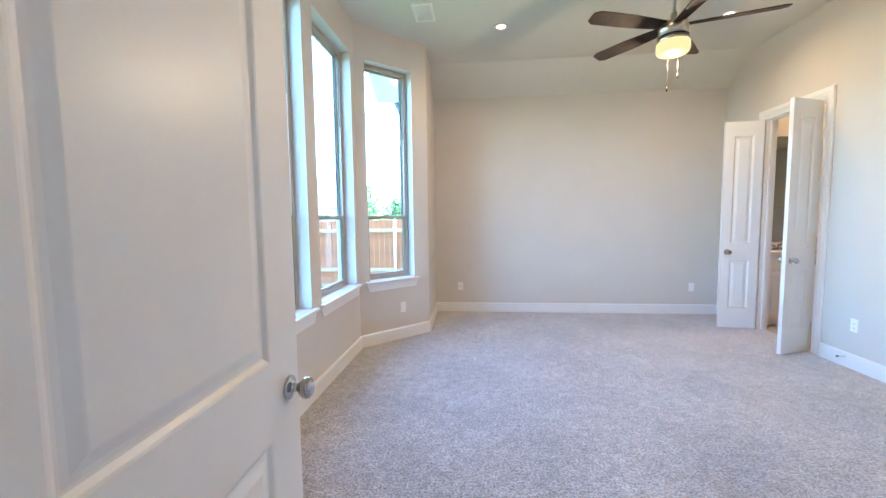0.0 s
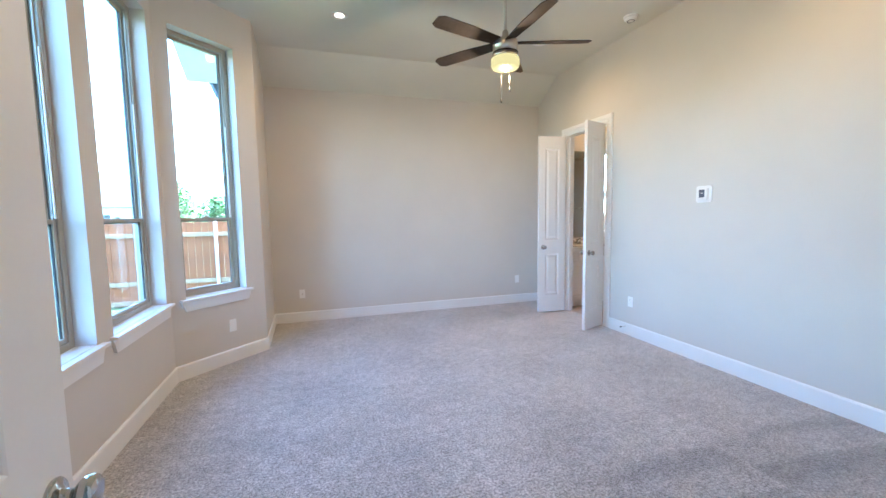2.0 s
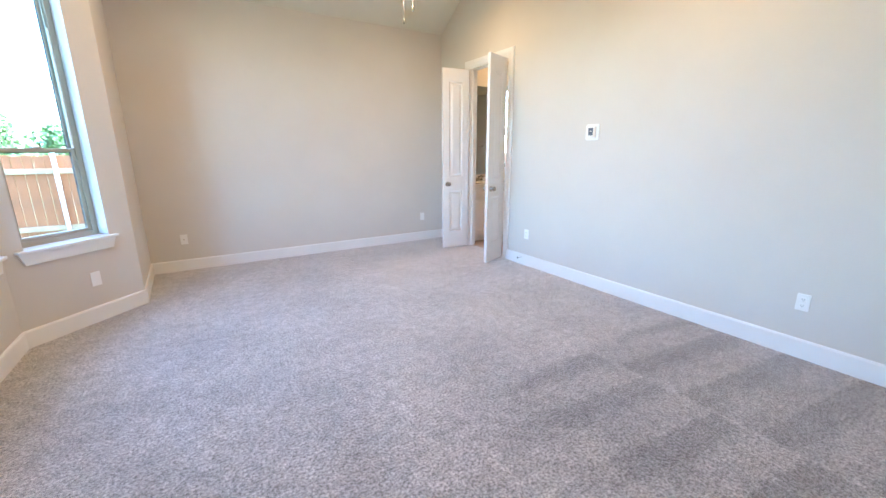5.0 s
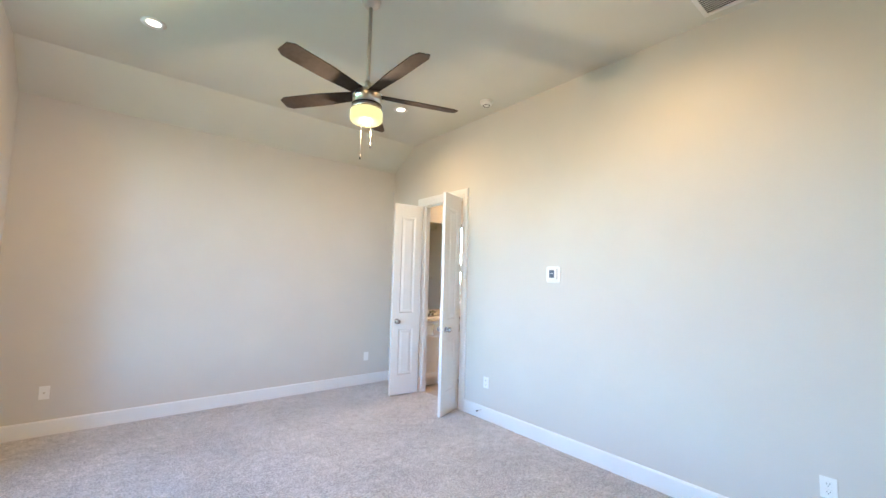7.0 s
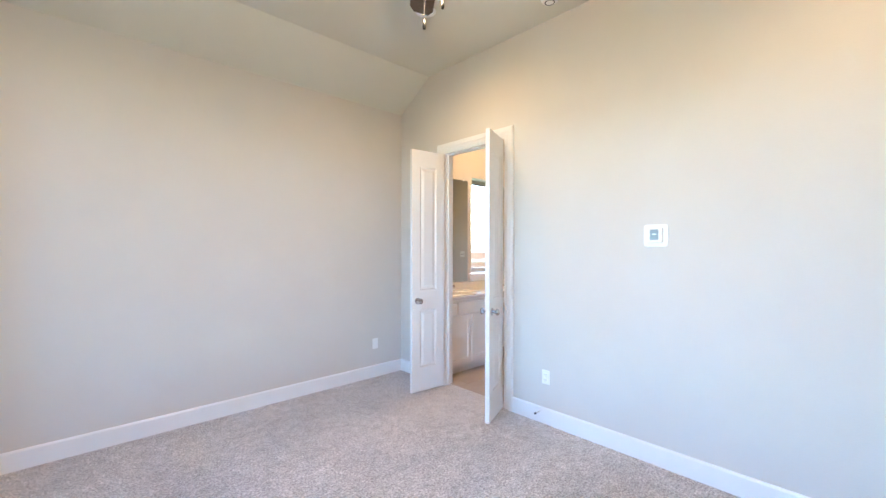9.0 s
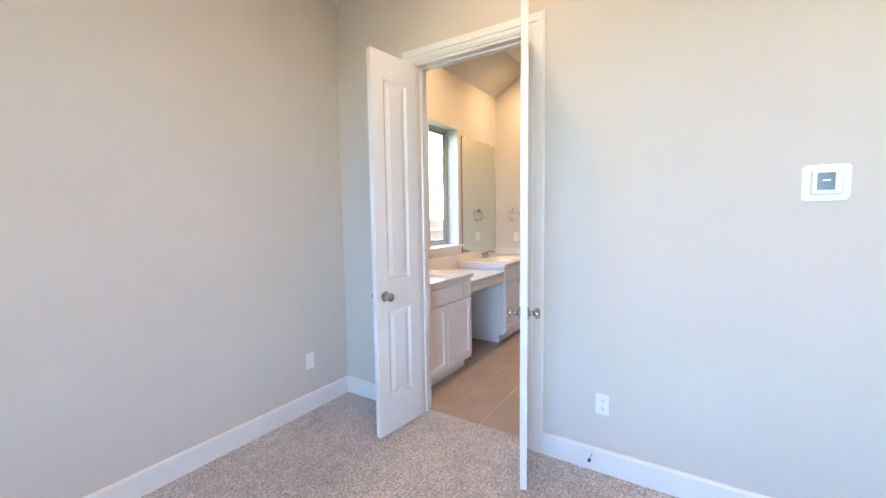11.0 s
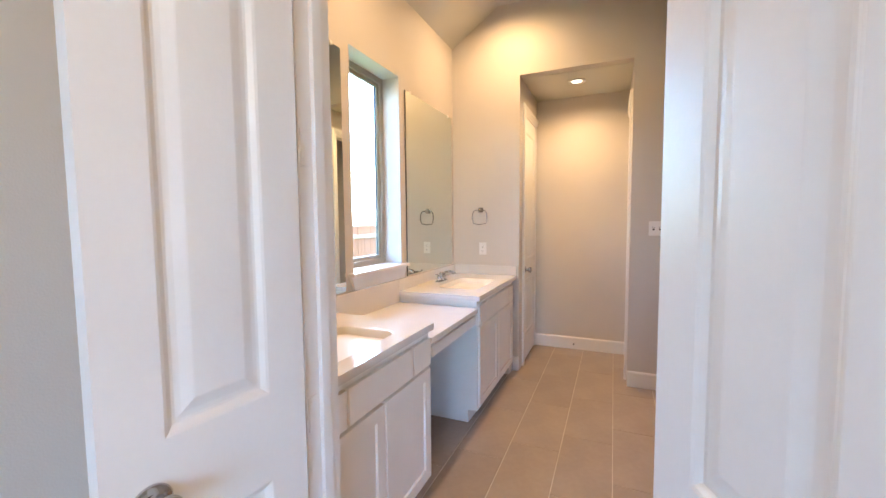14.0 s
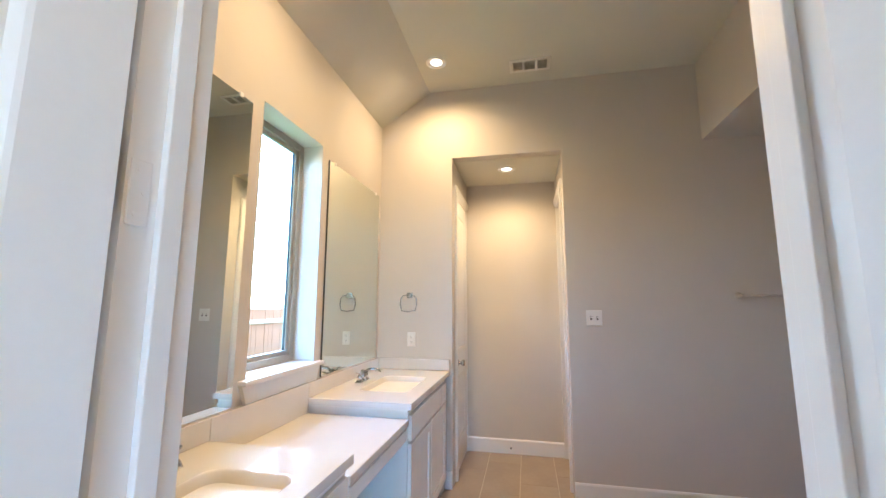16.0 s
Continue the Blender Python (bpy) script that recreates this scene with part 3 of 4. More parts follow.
window("window_1", along((-1.24, W1[0]), (-1.24, W1[1])), W1[1] - W1[0], W1[2], W1[3], 1.39, "tall single-hung window in a deep white reveal")
window("window_2", along((-1.24, W2[0]), (-1.24, W2[1])), W2[1] - W2[0], W2[2], W2[3], 1.39, "tall single-hung window looking on a cedar fence")
window("window_3", along(BAY[2], BAY[3]) @ Matrix.Translation((W3[0], 0, 0)), W3[1] - W3[0], W3[2], W3[3], 1.39, "tall narrow single-hung window in the angled bay wall")
window("window_4", along((BW[0], NORTH), (BW[1], NORTH)), BW[1] - BW[0], BW[2], BW[3], None, "fixed bathroom window between two mirrors", 0.135)

# ---- ceiling fan ----
FAN = Vector((1.378, 2.86, 0))
fan = thing("ceiling_fan", "five-blade ceiling fan with brushed nickel body and lit glass bowl", "ceiling fan", at=Matrix.Translation(FAN))
part("canopy", turned([(0, CEIL), (0.068, CEIL), (0.068, CEIL - 0.018), (0.058, CEIL - 0.045), (0.03, CEIL - 0.065), (0.0, CEIL - 0.066)]), NICKEL, fan, "brushed nickel canopy", True)
part("downrod", turned([(0, 2.75), (0.0125, 2.75), (0.0125, CEIL - 0.06), (0, CEIL - 0.06)], seg=16), NICKEL, fan, "brushed nickel downrod", True)
part("coupling", turned([(0, 2.69), (0.034, 2.69), (0.030, 2.70), (0.022, 2.71), (0.022, 2.765), (0.017, 2.775), (0, 2.776)], seg=20), NICKEL, fan, smooth=True)
part("motor_housing", turned([(0, 2.706), (0.05, 2.705), (0.088, 2.700), (0.094, 2.692), (0.094, 2.612), (0, 2.612)], seg=40), NICKEL, fan, "brushed nickel drum housing", True)
part("trim_band", turned([(0.0, 2.613), (0.097, 2.613), (0.098, 2.611), (0.098, 2.606), (0.097, 2.603), (0, 2.603)], seg=40), BRONZE, fan, "thin dark band", True)
part("fitter", turned([(0, 2.604), (0.096, 2.604), (0.096, 2.576), (0.0, 2.576)], seg=40), NICKEL, fan, smooth=True)
part("glass_bowl", turned([(0.0, 2.577), (0.098, 2.577), (0.106, 2.570), (0.107, 2.525), (0.102, 2.508), (0.090, 2.497), (0.055, 2.490), (0, 2.487)], seg=40), BOWL, fan, "glowing frosted glass bowl", True)
part("finial", turned([(0, 2.489), (0.012, 2.489), (0.010, 2.482), (0.005, 2.478), (0, 2.478)], seg=14), NICKEL, fan, smooth=True)


def blade_mesh():
    """One pitched blade along x with a rounded outer end."""
    bm = bmesh.new()
    n = 14
    top, low = [], []
    for i in range(n + 1):
        u = i / n
        x = 0.085 + 0.555 * u
        half = 0.042 + 0.018 * min(1.0, u * 2.2)
        if u > 0.93:
            half *= math.sqrt(max(0.0, 1 - ((u - 0.93) / 0.075) ** 2)) * 0.6 + 0.4
        for row, z in ((top, 0.003), (low, -0.003)):
            row.append([bm.verts.new((x, s * half, z)) for s in (-1, 1)])
    for i in range(n):
        bm.faces.new((top[i][0], top[i + 1][0], top[i + 1][1], top[i][1]))
        bm.faces.new((low[i][1], low[i + 1][1], low[i + 1][0], low[i][0]))
        for s in (0, 1):
            bm.faces.new((top[i][s], low[i][s], low[i + 1][s], top[i + 1][s]))
    for i in (0, n):
        bm.faces.new((top[i][0], top[i][1], low[i][1], low[i][0]))
    bmesh.ops.recalc_face_normals(bm, faces=bm.faces[:])
    return bm


for k in range(5):
    m = pose(0, 0, 2.685, 0, 0, FAN_TURN + 72 * k) @ pose(0, 0, 0, 13, 0, 0)
    b = part("blade", blade_mesh(), BLADE, fan, "dark brown wooden blade")
    b.matrix_basis = m
    arm = bmesh.new()
    box(arm, 0.06, -0.022, 0.003, 0.17, 0.022, 0.009, 0.002)
    for y in (-0.012, 0.012):
        turned([(0, 0.009), (0.006, 0.009), (0.004, 0.013), (0, 0.013)], Matrix.Translation((0.14, y, 0)), 8, arm)
    part("blade_iron", arm, NICKEL, b, "nickel blade bracket")
for x, y, z in ((-0.024, 0.021, 2.25), (0.026, -0.022, 2.325)):
    c = part("pull_chain", tube([(x, y, 2.488), (x, y, z + 0.03)], 0.0018, 6), BRONZE, fan, "thin pull chain")
    part("chain_pull", turned([(0, z + 0.035), (0.004, z + 0.033), (0.0065, z + 0.01), (0.005, z), (0, z - 0.002)], Matrix.Translation((x, y, 0)), 10), BRONZE, c, smooth=True)
lamp("fan_light", "POINT", FAN + Vector((0, 0, 2.43)), FAN_W, (1.0, 0.64, 0.30), radius=0.03)


# ---- recessed lights ----
def downlight(x, y, z, group, watts, colour, cone=150):
    d = thing("recessed_light", "round white recessed ceiling light glowing warm", "ceiling light", group, at=Matrix.Translation((x, y, z)))
    part("trim_ring", turned([(0.044, 0.0), (0.080, 0.0), (0.082, -0.004), (0.076, -0.007), (0.050, -0.003), (0.044, 0.0)]), PLASTIC, d, "white trim ring", True)
    part("lens", turned([(0, -0.0028), (0.047, -0.0028), (0.047, -0.001), (0, -0.001)]), LED, d, "glowing warm lens")
    s = lamp("downlight_beam", "SPOT", (x, y, z - 0.02), watts, colour, radius=0.05, cone=cone)
    return d


for x, y in ((0.255, 4.18), (2.49, 4.20), (2.50, 1.60), (0.255, 1.60)):
    downlight(x, y, CEIL, "recessed lights of the bedroom", BED_W, WARM, 170)
for x, y in ((5.75, 4.99), (4.45, 4.99)):
    downlight(x, y, CEIL, "recessed lights of the bathroom", BATH_W, WARM, 165)
downlight(6.56, 4.49, 2.711, "recessed lights of the bathroom", PASS_W, WARM, 165)


def vent(x, y, sx, sy, name, label, blades=9, along_x=True):
    """A stamped register under the ceiling: frame, dark sheet for the shaded throat, slats."""
    v = thing(name, label, "air vent", at=Matrix.Translation((x, y, CEIL)))
    bm = bmesh.new()
    f = 0.028
    for a in ((-sx, -sy, sx, -sy + f), (-sx, sy - f, sx, sy), (-sx, -sy + f, -sx + f, sy - f), (sx - f, -sy + f, sx, sy - f)):
        box(bm, a[0], a[1], -0.008, a[2], a[3], 0.0, 0.002)
    part("frame", bm, VENTED, v, "white enamelled frame")
    # no duct is cut; a dark sheet gives the shade behind the slats
    part("backing", boxed(-sx + f, -sy + f, -0.002, sx - f, sy - f, -0.0005), SLOT, v, "dark sheet standing in for the shade inside the duct")
    for i in range(blades):
        t = (i + 0.5) / blades * 2 - 1
        if along_x:
            part("slat", boxed(-sx + f, -0.0012, -0.007, sx - f, 0.0012, 0.007, m=pose(0, t * (sy - f), -0.006, 38, 0, 0)), VENTED, v)
        else:
            part("slat", boxed(-0.0012, -sy + f, -0.007, 0.0012, sy - f, 0.007, m=pose(t * (sx - f), 0, -0.006, 0, 38, 0)), VENTED, v)
    return v


vent(-0.50, 3.80, 0.10, 0.17, "ceiling_vent", "white louvred ceiling register above the bay", 12)
vent(3.10, 1.30, 0.13, 0.17, "ceiling_vent", "white louvred ceiling register near the wall", 9, False)
bv = vent(5.93, 4.26, 0.085, 0.16, "ceiling_vent", "white three-way ceiling register in the bathroom", 7, False)
for y in (-0.05, 0.05):
    part("divider", boxed(-0.06, y - 0.008, -0.012, 0.06, y + 0.008, -0.001, 0.002), VENTED, bv)

sd = thing("smoke_detector", "round white smoke detector on the bedroom ceiling", "smoke detector", at=Matrix.Translation((3.05, 3.42, CEIL)))
part("base_plate", turned([(0, 0), (0.07, 0), (0.07, -0.012), (0, -0.012)]), PLASTIC, sd, smooth=False)
part("body", turned([(0, -0.012), (0.062, -0.012), (0.06, -0.03), (0.045, -0.042), (0, -0.046)]), PLASTIC, sd, smooth=True)
part("sensor_ring", turned([(0.030, -0.0445), (0.034, -0.0475), (0.038, -0.0445)]), SLOT, sd, "dark vent ring")


# ---- things on the walls ----
def plate(name, label, category, m, w, h, kind_of):
    """A wall plate facing local -y, centred on its origin."""
    p = thing(name, label, category, at=m)
    part("cover_plate", boxed(-w / 2, -0.006, -h / 2, w / 2, 0.0, h / 2, 0.0025), PLASTIC, p)
    if kind_of == "outlet":
        for z in (-0.021, 0.021):
            r = part("receptacle", boxed(-0.017, -0.0085, z - 0.014, 0.017, -0.005, z + 0.014, 0.003), PLASTIC, p)
            bm = bmesh.new()
            for x in (-0.0065, 0.0065):
                box(bm, x - 0.001, -0.0092, z - 0.003, x + 0.001, -0.0084, z + 0.006)
            box(bm, -0.002, -0.0092, z - 0.011, 0.002, -0.0084, z - 0.007)
            part("slots", bm, SLOT, r, "dark plug slots")
    elif kind_of == "toggles":
        for x in (-0.023, 0.023):
            # dark patch stands in for the toggle's shadow on the plate
            part("toggle_shade", boxed(x - 0.007, -0.0066, -0.014, x + 0.007, -0.0058, 0.014), SLOT, p, "dark patch painted as the shadow round a toggle")
            part("toggle", boxed(x - 0.005, -0.017, -0.002, x + 0.005, -0.005, 0.012, 0.002), PLASTIC, p)
    elif kind_of == "jack":
        part("jack", turned([(0, 0), (0.008, 0), (0.008, 0.006), (0.004, 0.007), (0, 0.007)], pose(0, -0.005, 0, 90), 16), NICKEL, p, "metal coaxial jack")
    part("screw", turned([(0, 0), (0.003, 0), (0.0022, 0.0012), (0, 0.0014)], pose(0, -0.006, 0, 90), 8), PLASTIC, p)
    return p


NORTH_FACE = lambda x, z: pose(x, NORTH, z)
EAST_FACE = lambda y, z: pose(EAST, y, z, 0, 0, -90)
FAR_FACE = lambda y, z: pose(FAR, y, z, 0, 0, -90)
plate("cable_outlet", "white wall plate with a coaxial jack", "outlet", NORTH_FACE(-0.265, 0.375), 0.072, 0.116, "jack")
plate("blank_plate", "white blank wall plate near the corner", "wall plate", NORTH_FACE(2.94, 0.375), 0.072, 0.116, "")
plate("blank_plate", "white wall plate under the bay window", "wall plate", along(BAY[2], BAY[3], 0.36) @ Matrix.Translation((0.545, 0, 0)), 0.075, 0.118, "")
plate("outlet", "white double power outlet on the bedroom wall", "outlet", EAST_FACE(0.96, 0.385), 0.072, 0.116, "outlet")
plate("outlet", "white double power outlet beside the doorway", "outlet", EAST_FACE(3.607, 0.388), 0.072, 0.116, "outlet")
plate("outlet", "white power outlet above the vanity", "outlet", FAR_FACE(5.296, 1.147), 0.072, 0.116, "outlet")
plate("light_switch", "white double toggle switch beside the passage", "light switch", FAR_FACE(3.826, 1.337), 0.116, 0.116, "toggles")


def rounded_plate(w, h, d, r):
    """A plate facing -y with rounded corners."""
    bm = bmesh.new()
    ring = []
    for cx, cz, a0 in ((w / 2 - r, h / 2 - r, 0), (-w / 2 + r, h / 2 - r, 90), (-w / 2 + r, -h / 2 + r, 180), (w / 2 - r, -h / 2 + r, 270)):
        for i in range(6):
            a = radians(a0 + 18 * i)
            ring.append((cx + r * math.cos(a), cz + r * math.sin(a)))
    rows = [[bm.verts.new((x * k, y, z * k)) for x, z in ring] for y, k in ((0.0, 1.0), (-d + 0.002, 1.0), (-d, 0.98))]
    for p, q in zip(rows, rows[1:]):
        for i in range(len(p)):
            j = (i + 1) % len(p)
            bm.faces.new((p[i], p[j], q[j], q[i]))
    bm.faces.new(rows[-1])
    bm.faces.new(rows[0][::-1])
    bmesh.ops.recalc_face_normals(bm, faces=bm.faces[:])
    return bm


th = thing("thermostat", "white thermostat with a dark display on a rounded plate", "thermostat", at=EAST_FACE(2.760, 1.55))
part("wall_plate", rounded_plate(0.152, 0.150, 0.008, 0.02), PLASTIC, th)
part("body", boxed(-0.048, -0.028, -0.048, 0.048, -0.008, 0.052, 0.006), PLASTIC, th)
scr = part("display", boxed(-0.030, -0.0295, -0.030, 0.024, -0.0275, 0.040, 0.0008), DISPLAY, th, "dark grey-blue display")
part("reading", boxed(-0.014, -0.0300, 0.006, 0.010, -0.0294, 0.012), PLASTIC, scr, "faint pale reading")

ds = thing("door_stop", "small metal door stop screwed to the baseboard", "door stop", at=pose(EAST - 0.016, 3.655, 0.095, 0, 0, 0))
part("rod", tube([(0, 0, 0), (-0.065, 0, 0)], 0.004, 8), NICKEL, ds)
part("rubber_tip", tube([(-0.063, 0, 0), (-0.076, 0, 0)], 0.008, 10), SLOT, ds, "dark rubber tip")
ds2 = copy_thing(ds, pose(7.034, 4.52, 0.075))
ds2["label"] = "small metal door stop on the passage baseboard"

# ---- vanity ----
FRONT, CX0, CX1, CX2, CX3 = 4.990, 3.432, 4.335, 5.085, 6.188


def front_panel(bm, x0, x1, z0, z1, y, shaker=True):
    """A cabinet front facing -y, with a recessed field when shaker."""
    if not shaker:
        return box(bm, x0, y - 0.02, z0, x1, y, z1, 0.0015)
    rings = []
    for inset, depth in ((0.0, 0.0), (0.0, 0.0185), (0.0015, 0.020), (0.056, 0.020), (0.0575, 0.0185), (0.059, 0.010)):
        rings.append([bm.verts.new(p) for p in ((x0 + inset, y - depth, z0 + inset), (x1 - inset, y - depth, z0 + inset), (x1 - inset, y - depth, z1 - inset), (x0 + inset, y - depth, z1 - inset))])
    for p, q in zip(rings, rings[1:]):
        for i in range(4):
            bm.faces.new((p[i], p[(i + 1) % 4], q[(i + 1) % 4], q[i]))
    bm.faces.new(rings[0][::-1])
    bm.faces.new(rings[-1])
    bmesh.ops.recalc_face_normals(bm, faces=bm.faces[:])
    return bm


def vanity_cabinet(x0, x1, label, drawers, doors):
    c = thing("vanity_cabinet", label, "cabinet", "vanity cabinets")
    bm = bmesh.new()
    box(bm, x0, FRONT, 0.095, x1, NORTH - 0.002, 0.866, 0.001)
    part("body", bm, CABINET, c)
    part("toe_kick", boxed(x0 + 0.012, FRONT + 0.07, -0.003, x1 - 0.012, NORTH - 0.01, 0.095), CABINET, c)
    for a, b in drawers:
        part("drawer", front_panel(bmesh.new(), a, b, 0.700, 0.835, FRONT, False), CABINET, c, "flat white drawer front")
    for a, b in doors:
        part("door", front_panel(bmesh.new(), a, b, 0.125, 0.685, FRONT), CABINET, c, "white shaker door")
    return c


vanity_cabinet(CX0 + 0.002, CX1 - 0.015, "white shaker vanity cabinet with two doors by the doorway", [(3.445, 3.635), (3.65, 4.115), (4.13, 4.305)], [(3.46, 3.875), (3.885, 4.30)])
vanity_cabinet(CX2 + 0.002, CX3 - 0.12, "white shaker vanity cabinet with two doors in the corner", [(5.10, 5.88), (5.90, 6.05)], [(5.10, 5.57), (5.58, 6.05)])
part("filler_strip", boxed(CX3 - 0.118, FRONT + 0.02, -0.003, CX3 - 0.002, NORTH - 0.002, 0.866), PAINT)
tagged(bpy.data.objects["filler_strip"], "greige filler panel between cabinet and wall", "panel", kind="structure")
ap = thing("makeup_apron", "white drawer apron spanning the vanity knee space", "drawer")
part("apron", boxed(CX1 - 0.012, FRONT + 0.012, 0.705, CX2, FRONT + 0.032, 0.785, 0.001), CABINET, ap)
part("drawer_front", boxed(CX1 + 0.02, FRONT - 0.006, 0.715, CX2 - 0.03, FRONT + 0.012, 0.775, 0.002), CABINET, ap)


def countertop(name, label, x0, x1, z, basin=None):
    """A cultured-marble top with a moulded rectangular basin and a backsplash."""
    c = thing(name, label, "countertop")
    y0, y1, th_ = FRONT - 0.025, NORTH - 0.002, 0.034
    bm = bmesh.new()
    if basin:
        bx0, bx1, by0, by1 = basin
        outer = [(x0, y0), (x1, y0), (x1, y1), (x0, y1)]
        high = [bm.verts.new((*p, z)) for p in outer]
        low = [bm.verts.new((*p, z - th_)) for p in outer]
        for i in range(4):
            bm.faces.new((low[i], low[(i + 1) % 4], high[(i + 1) % 4], high[i]))
        rings = []
        for inset, d in ((0.0, 0.0), (0.003, 0.001), (0.008, 0.006), (0.018, 0.04), (0.032, 0.085), (0.055, 0.108), (0.09, 0.117), (0.125, 0.120)):
            q = 0.055
            ax, bx, ay, by = bx0 + inset * 1.2, bx1 - inset * 1.2, by0 + inset, by1 - inset * 0.8
            ring = []
            for cx, cy, turn in ((ax + q, ay + q, 180), (bx - q, ay + q, 270), (bx - q, by - q, 0), (ax + q, by - q, 90)):
                for k in range(9):
                    w = radians(turn + 11.25 * k)
                    ring.append(bm.verts.new((cx + q * math.cos(w), cy + q * math.sin(w), z - d)))
            rings.append(ring)
        for i in range(4):
            j = (i + 1) % 4
            inner = [rings[0][(9 * i + 4 + k) % 36] for k in range(10)]
            bm.faces.new([high[i], high[j]] + inner[::-1])
        for a, b in zip(rings, rings[1:]):
            for i in range(36):
                bm.faces.new((a[i], a[(i + 1) % 36], b[(i + 1) % 36], b[i])).smooth = True
        bm.faces.new(rings[-1])
        bmesh.ops.remove_doubles(bm, verts=bm.verts[:], dist=1e-5)
        bmesh.ops.recalc_face_normals(bm, faces=bm.faces[:])
        top = part("top", bm, COUNTER, c)
        if top.data.polygons[4].normal.z < 0:
            top.data.flip_normals()
        cx, cy = (bx0 + bx1) / 2, (by0 + by1) / 2 + 0.01
        part("drain", turned([(0, 0.003), (0.018, 0.003), (0.022, 0.001), (0.022, 0.0), (0, 0.0)], Matrix.Translation((cx, cy, z - 0.119)), 20), CHROME, c, "chrome drain", True)
    else:
        part("top", box(bm, x0, y0 + 0.012, z - th_, x1, y1, z, 0.004), COUNTER, c)
    return c


countertop("countertop", "white cultured marble vanity top with a moulded basin by the doorway", CX0, CX1, 0.902, (3.65, 4.125, 5.05, 5.375))
countertop("countertop", "white cultured marble vanity top with a moulded basin in the corner", CX2 - 0.012, CX3, 0.902, (5.33, 5.87, 5.07, 5.40))
countertop("makeup_counter", "lower white cultured marble makeup counter between two vanities", CX1 + 0.001, CX2 - 0.013, 0.822)
bs = thing("backsplash", "white cultured marble backsplash along the vanity wall", "backsplash")
part("back_panel", boxed(CX0, NORTH - 0.022, 0.903, CX1, NORTH - 0.001, 0.99, 0.003), COUNTER, bs)
part("back_panel", boxed(CX1 + 0.001, NORTH - 0.022, 0.823, CX2 - 0.013, NORTH - 0.001, 0.99, 0.003), COUNTER, bs)
part("back_panel", boxed(CX2 - 0.012, NORTH - 0.022, 0.903, CX3 - 0.002, NORTH - 0.001, 0.99, 0.003), COUNTER, bs)
part("side_panel", boxed(CX3 - 0.02, FRONT - 0.022, 0.903, CX3 + 0.001, NORTH - 0.023, 0.99, 0.003), COUNTER, bs)


def faucet(x, y, z):
    """A centre-set chrome faucet: base, spout and two levers."""
    f = thing("faucet", "chrome two-handle basin faucet on the vanity top", "faucet", "vanity faucets", at=pose(x, y, z, 0, 0, 180))
    part("base_plate", boxed(-0.08, -0.026, 0, 0.08, 0.026, 0.014, 0.006), CHROME, f)
    bm = turned([(0, 0.012), (0.026, 0.012), (0.023, 0.04), (0.018, 0.075), (0.012, 0.082), (0, 0.083)], seg=20)
    tube([(0, 0.0, 0.055), (0, 0.04, 0.082), (0, 0.085, 0.088), (0, 0.118, 0.078), (0, 0.128, 0.062)], 0.0115, 12, bm)
    part("spout", bm, CHROME, f, smooth=True)
    for s in (-1, 1):
        bm = turned([(0, 0.012), (0.021, 0.012), (0.017, 0.045), (0.012, 0.058), (0, 0.06)], Matrix.Translation((s * 0.055, 0, 0)), 18)
        tube([(s * 0.055, 0, 0.056), (s * 0.085, 0.004, 0.066), (s * 0.125, 0.008, 0.075)], 0.0065, 10, bm)
        part("lever", bm, CHROME, f, smooth=True)
    return f


faucet(3.95, 5.465, 0.902)
faucet(5.60, 5.475, 0.902)


def wall_mirror(x0, x1, z0, z1, clips):
    m = thing("wall_mirror", "frameless rectangular vanity mirror clipped to the wall", "mirror", "vanity mirrors")
    part("silvered_glass", boxed(x0, NORTH - 0.0075, z0, x1, NORTH - 0.002, z1, 0.0008), MIRROR, m)
    part("bottom_channel", boxed(x0, NORTH - 0.011, z0 - 0.003, x1, NORTH - 0.001, z0 + 0.005), NICKEL, m, "slim metal bottom channel")
    part("dark_edge", boxed(x0 - 0.007, NORTH - 0.0078, z0, x0 - 0.0002, NORTH - 0.001, z1), SLOT, m, "dark ground glass edge")
    for x in clips:
        part("clip", boxed(x - 0.010, NORTH - 0.013, z1 - 0.012, x + 0.010, NORTH - 0.001, z1 + 0.010, 0.002), PLASTIC, m, "clear plastic clip")
    return m


wall_mirror(3.47, 4.462, 0.993, 2.395, (3.7, 4.38))
wall_mirror(5.228, 6.13, 0.993, 2.390, (5.30, 6.05))

tr = thing("towel_ring", "squared chrome towel ring on the bathroom wall", "towel ring", at=FAR_FACE(5.315, 1.515))
rose = boxed(-0.024, -0.010, -0.024, 0.024, 0.0, 0.024, 0.003)
box(rose, -0.014, -0.048, -0.014, 0.014, -0.008, 0.014, 0.003)
part("post", rose, CHROME, tr)
ring_pts = [(0.02, -0.04, 0.0), (0.05, -0.04, -0.005), (0.068, -0.04, -0.03), (0.072, -0.04, -0.08), (0.06, -0.04, -0.128), (0.0, -0.04, -0.138), (-0.06, -0.04, -0.128), (-0.072, -0.04, -0.08), (-0.068, -0.04, -0.03), (-0.05, -0.04, -0.005), (-0.02, -0.04, 0.0), (0.02, -0.04, 0.0)]
part("ring", tube(ring_pts, 0.0058, 8), CHROME, tr, smooth=True)

tb = thing("towel_bar", "brushed nickel towel bar on the alcove wall", "towel bar", at=FAR_FACE(2.55, 1.505))
for x in (-0.27, 0.27):
    part("post", turned([(0, 0), (0.026, 0), (0.026, 0.008), (0.015, 0.015), (0.013, 0.06), (0, 0.062)], pose(x, 0, 0, 90), 20), NICKEL, tb, smooth=True)
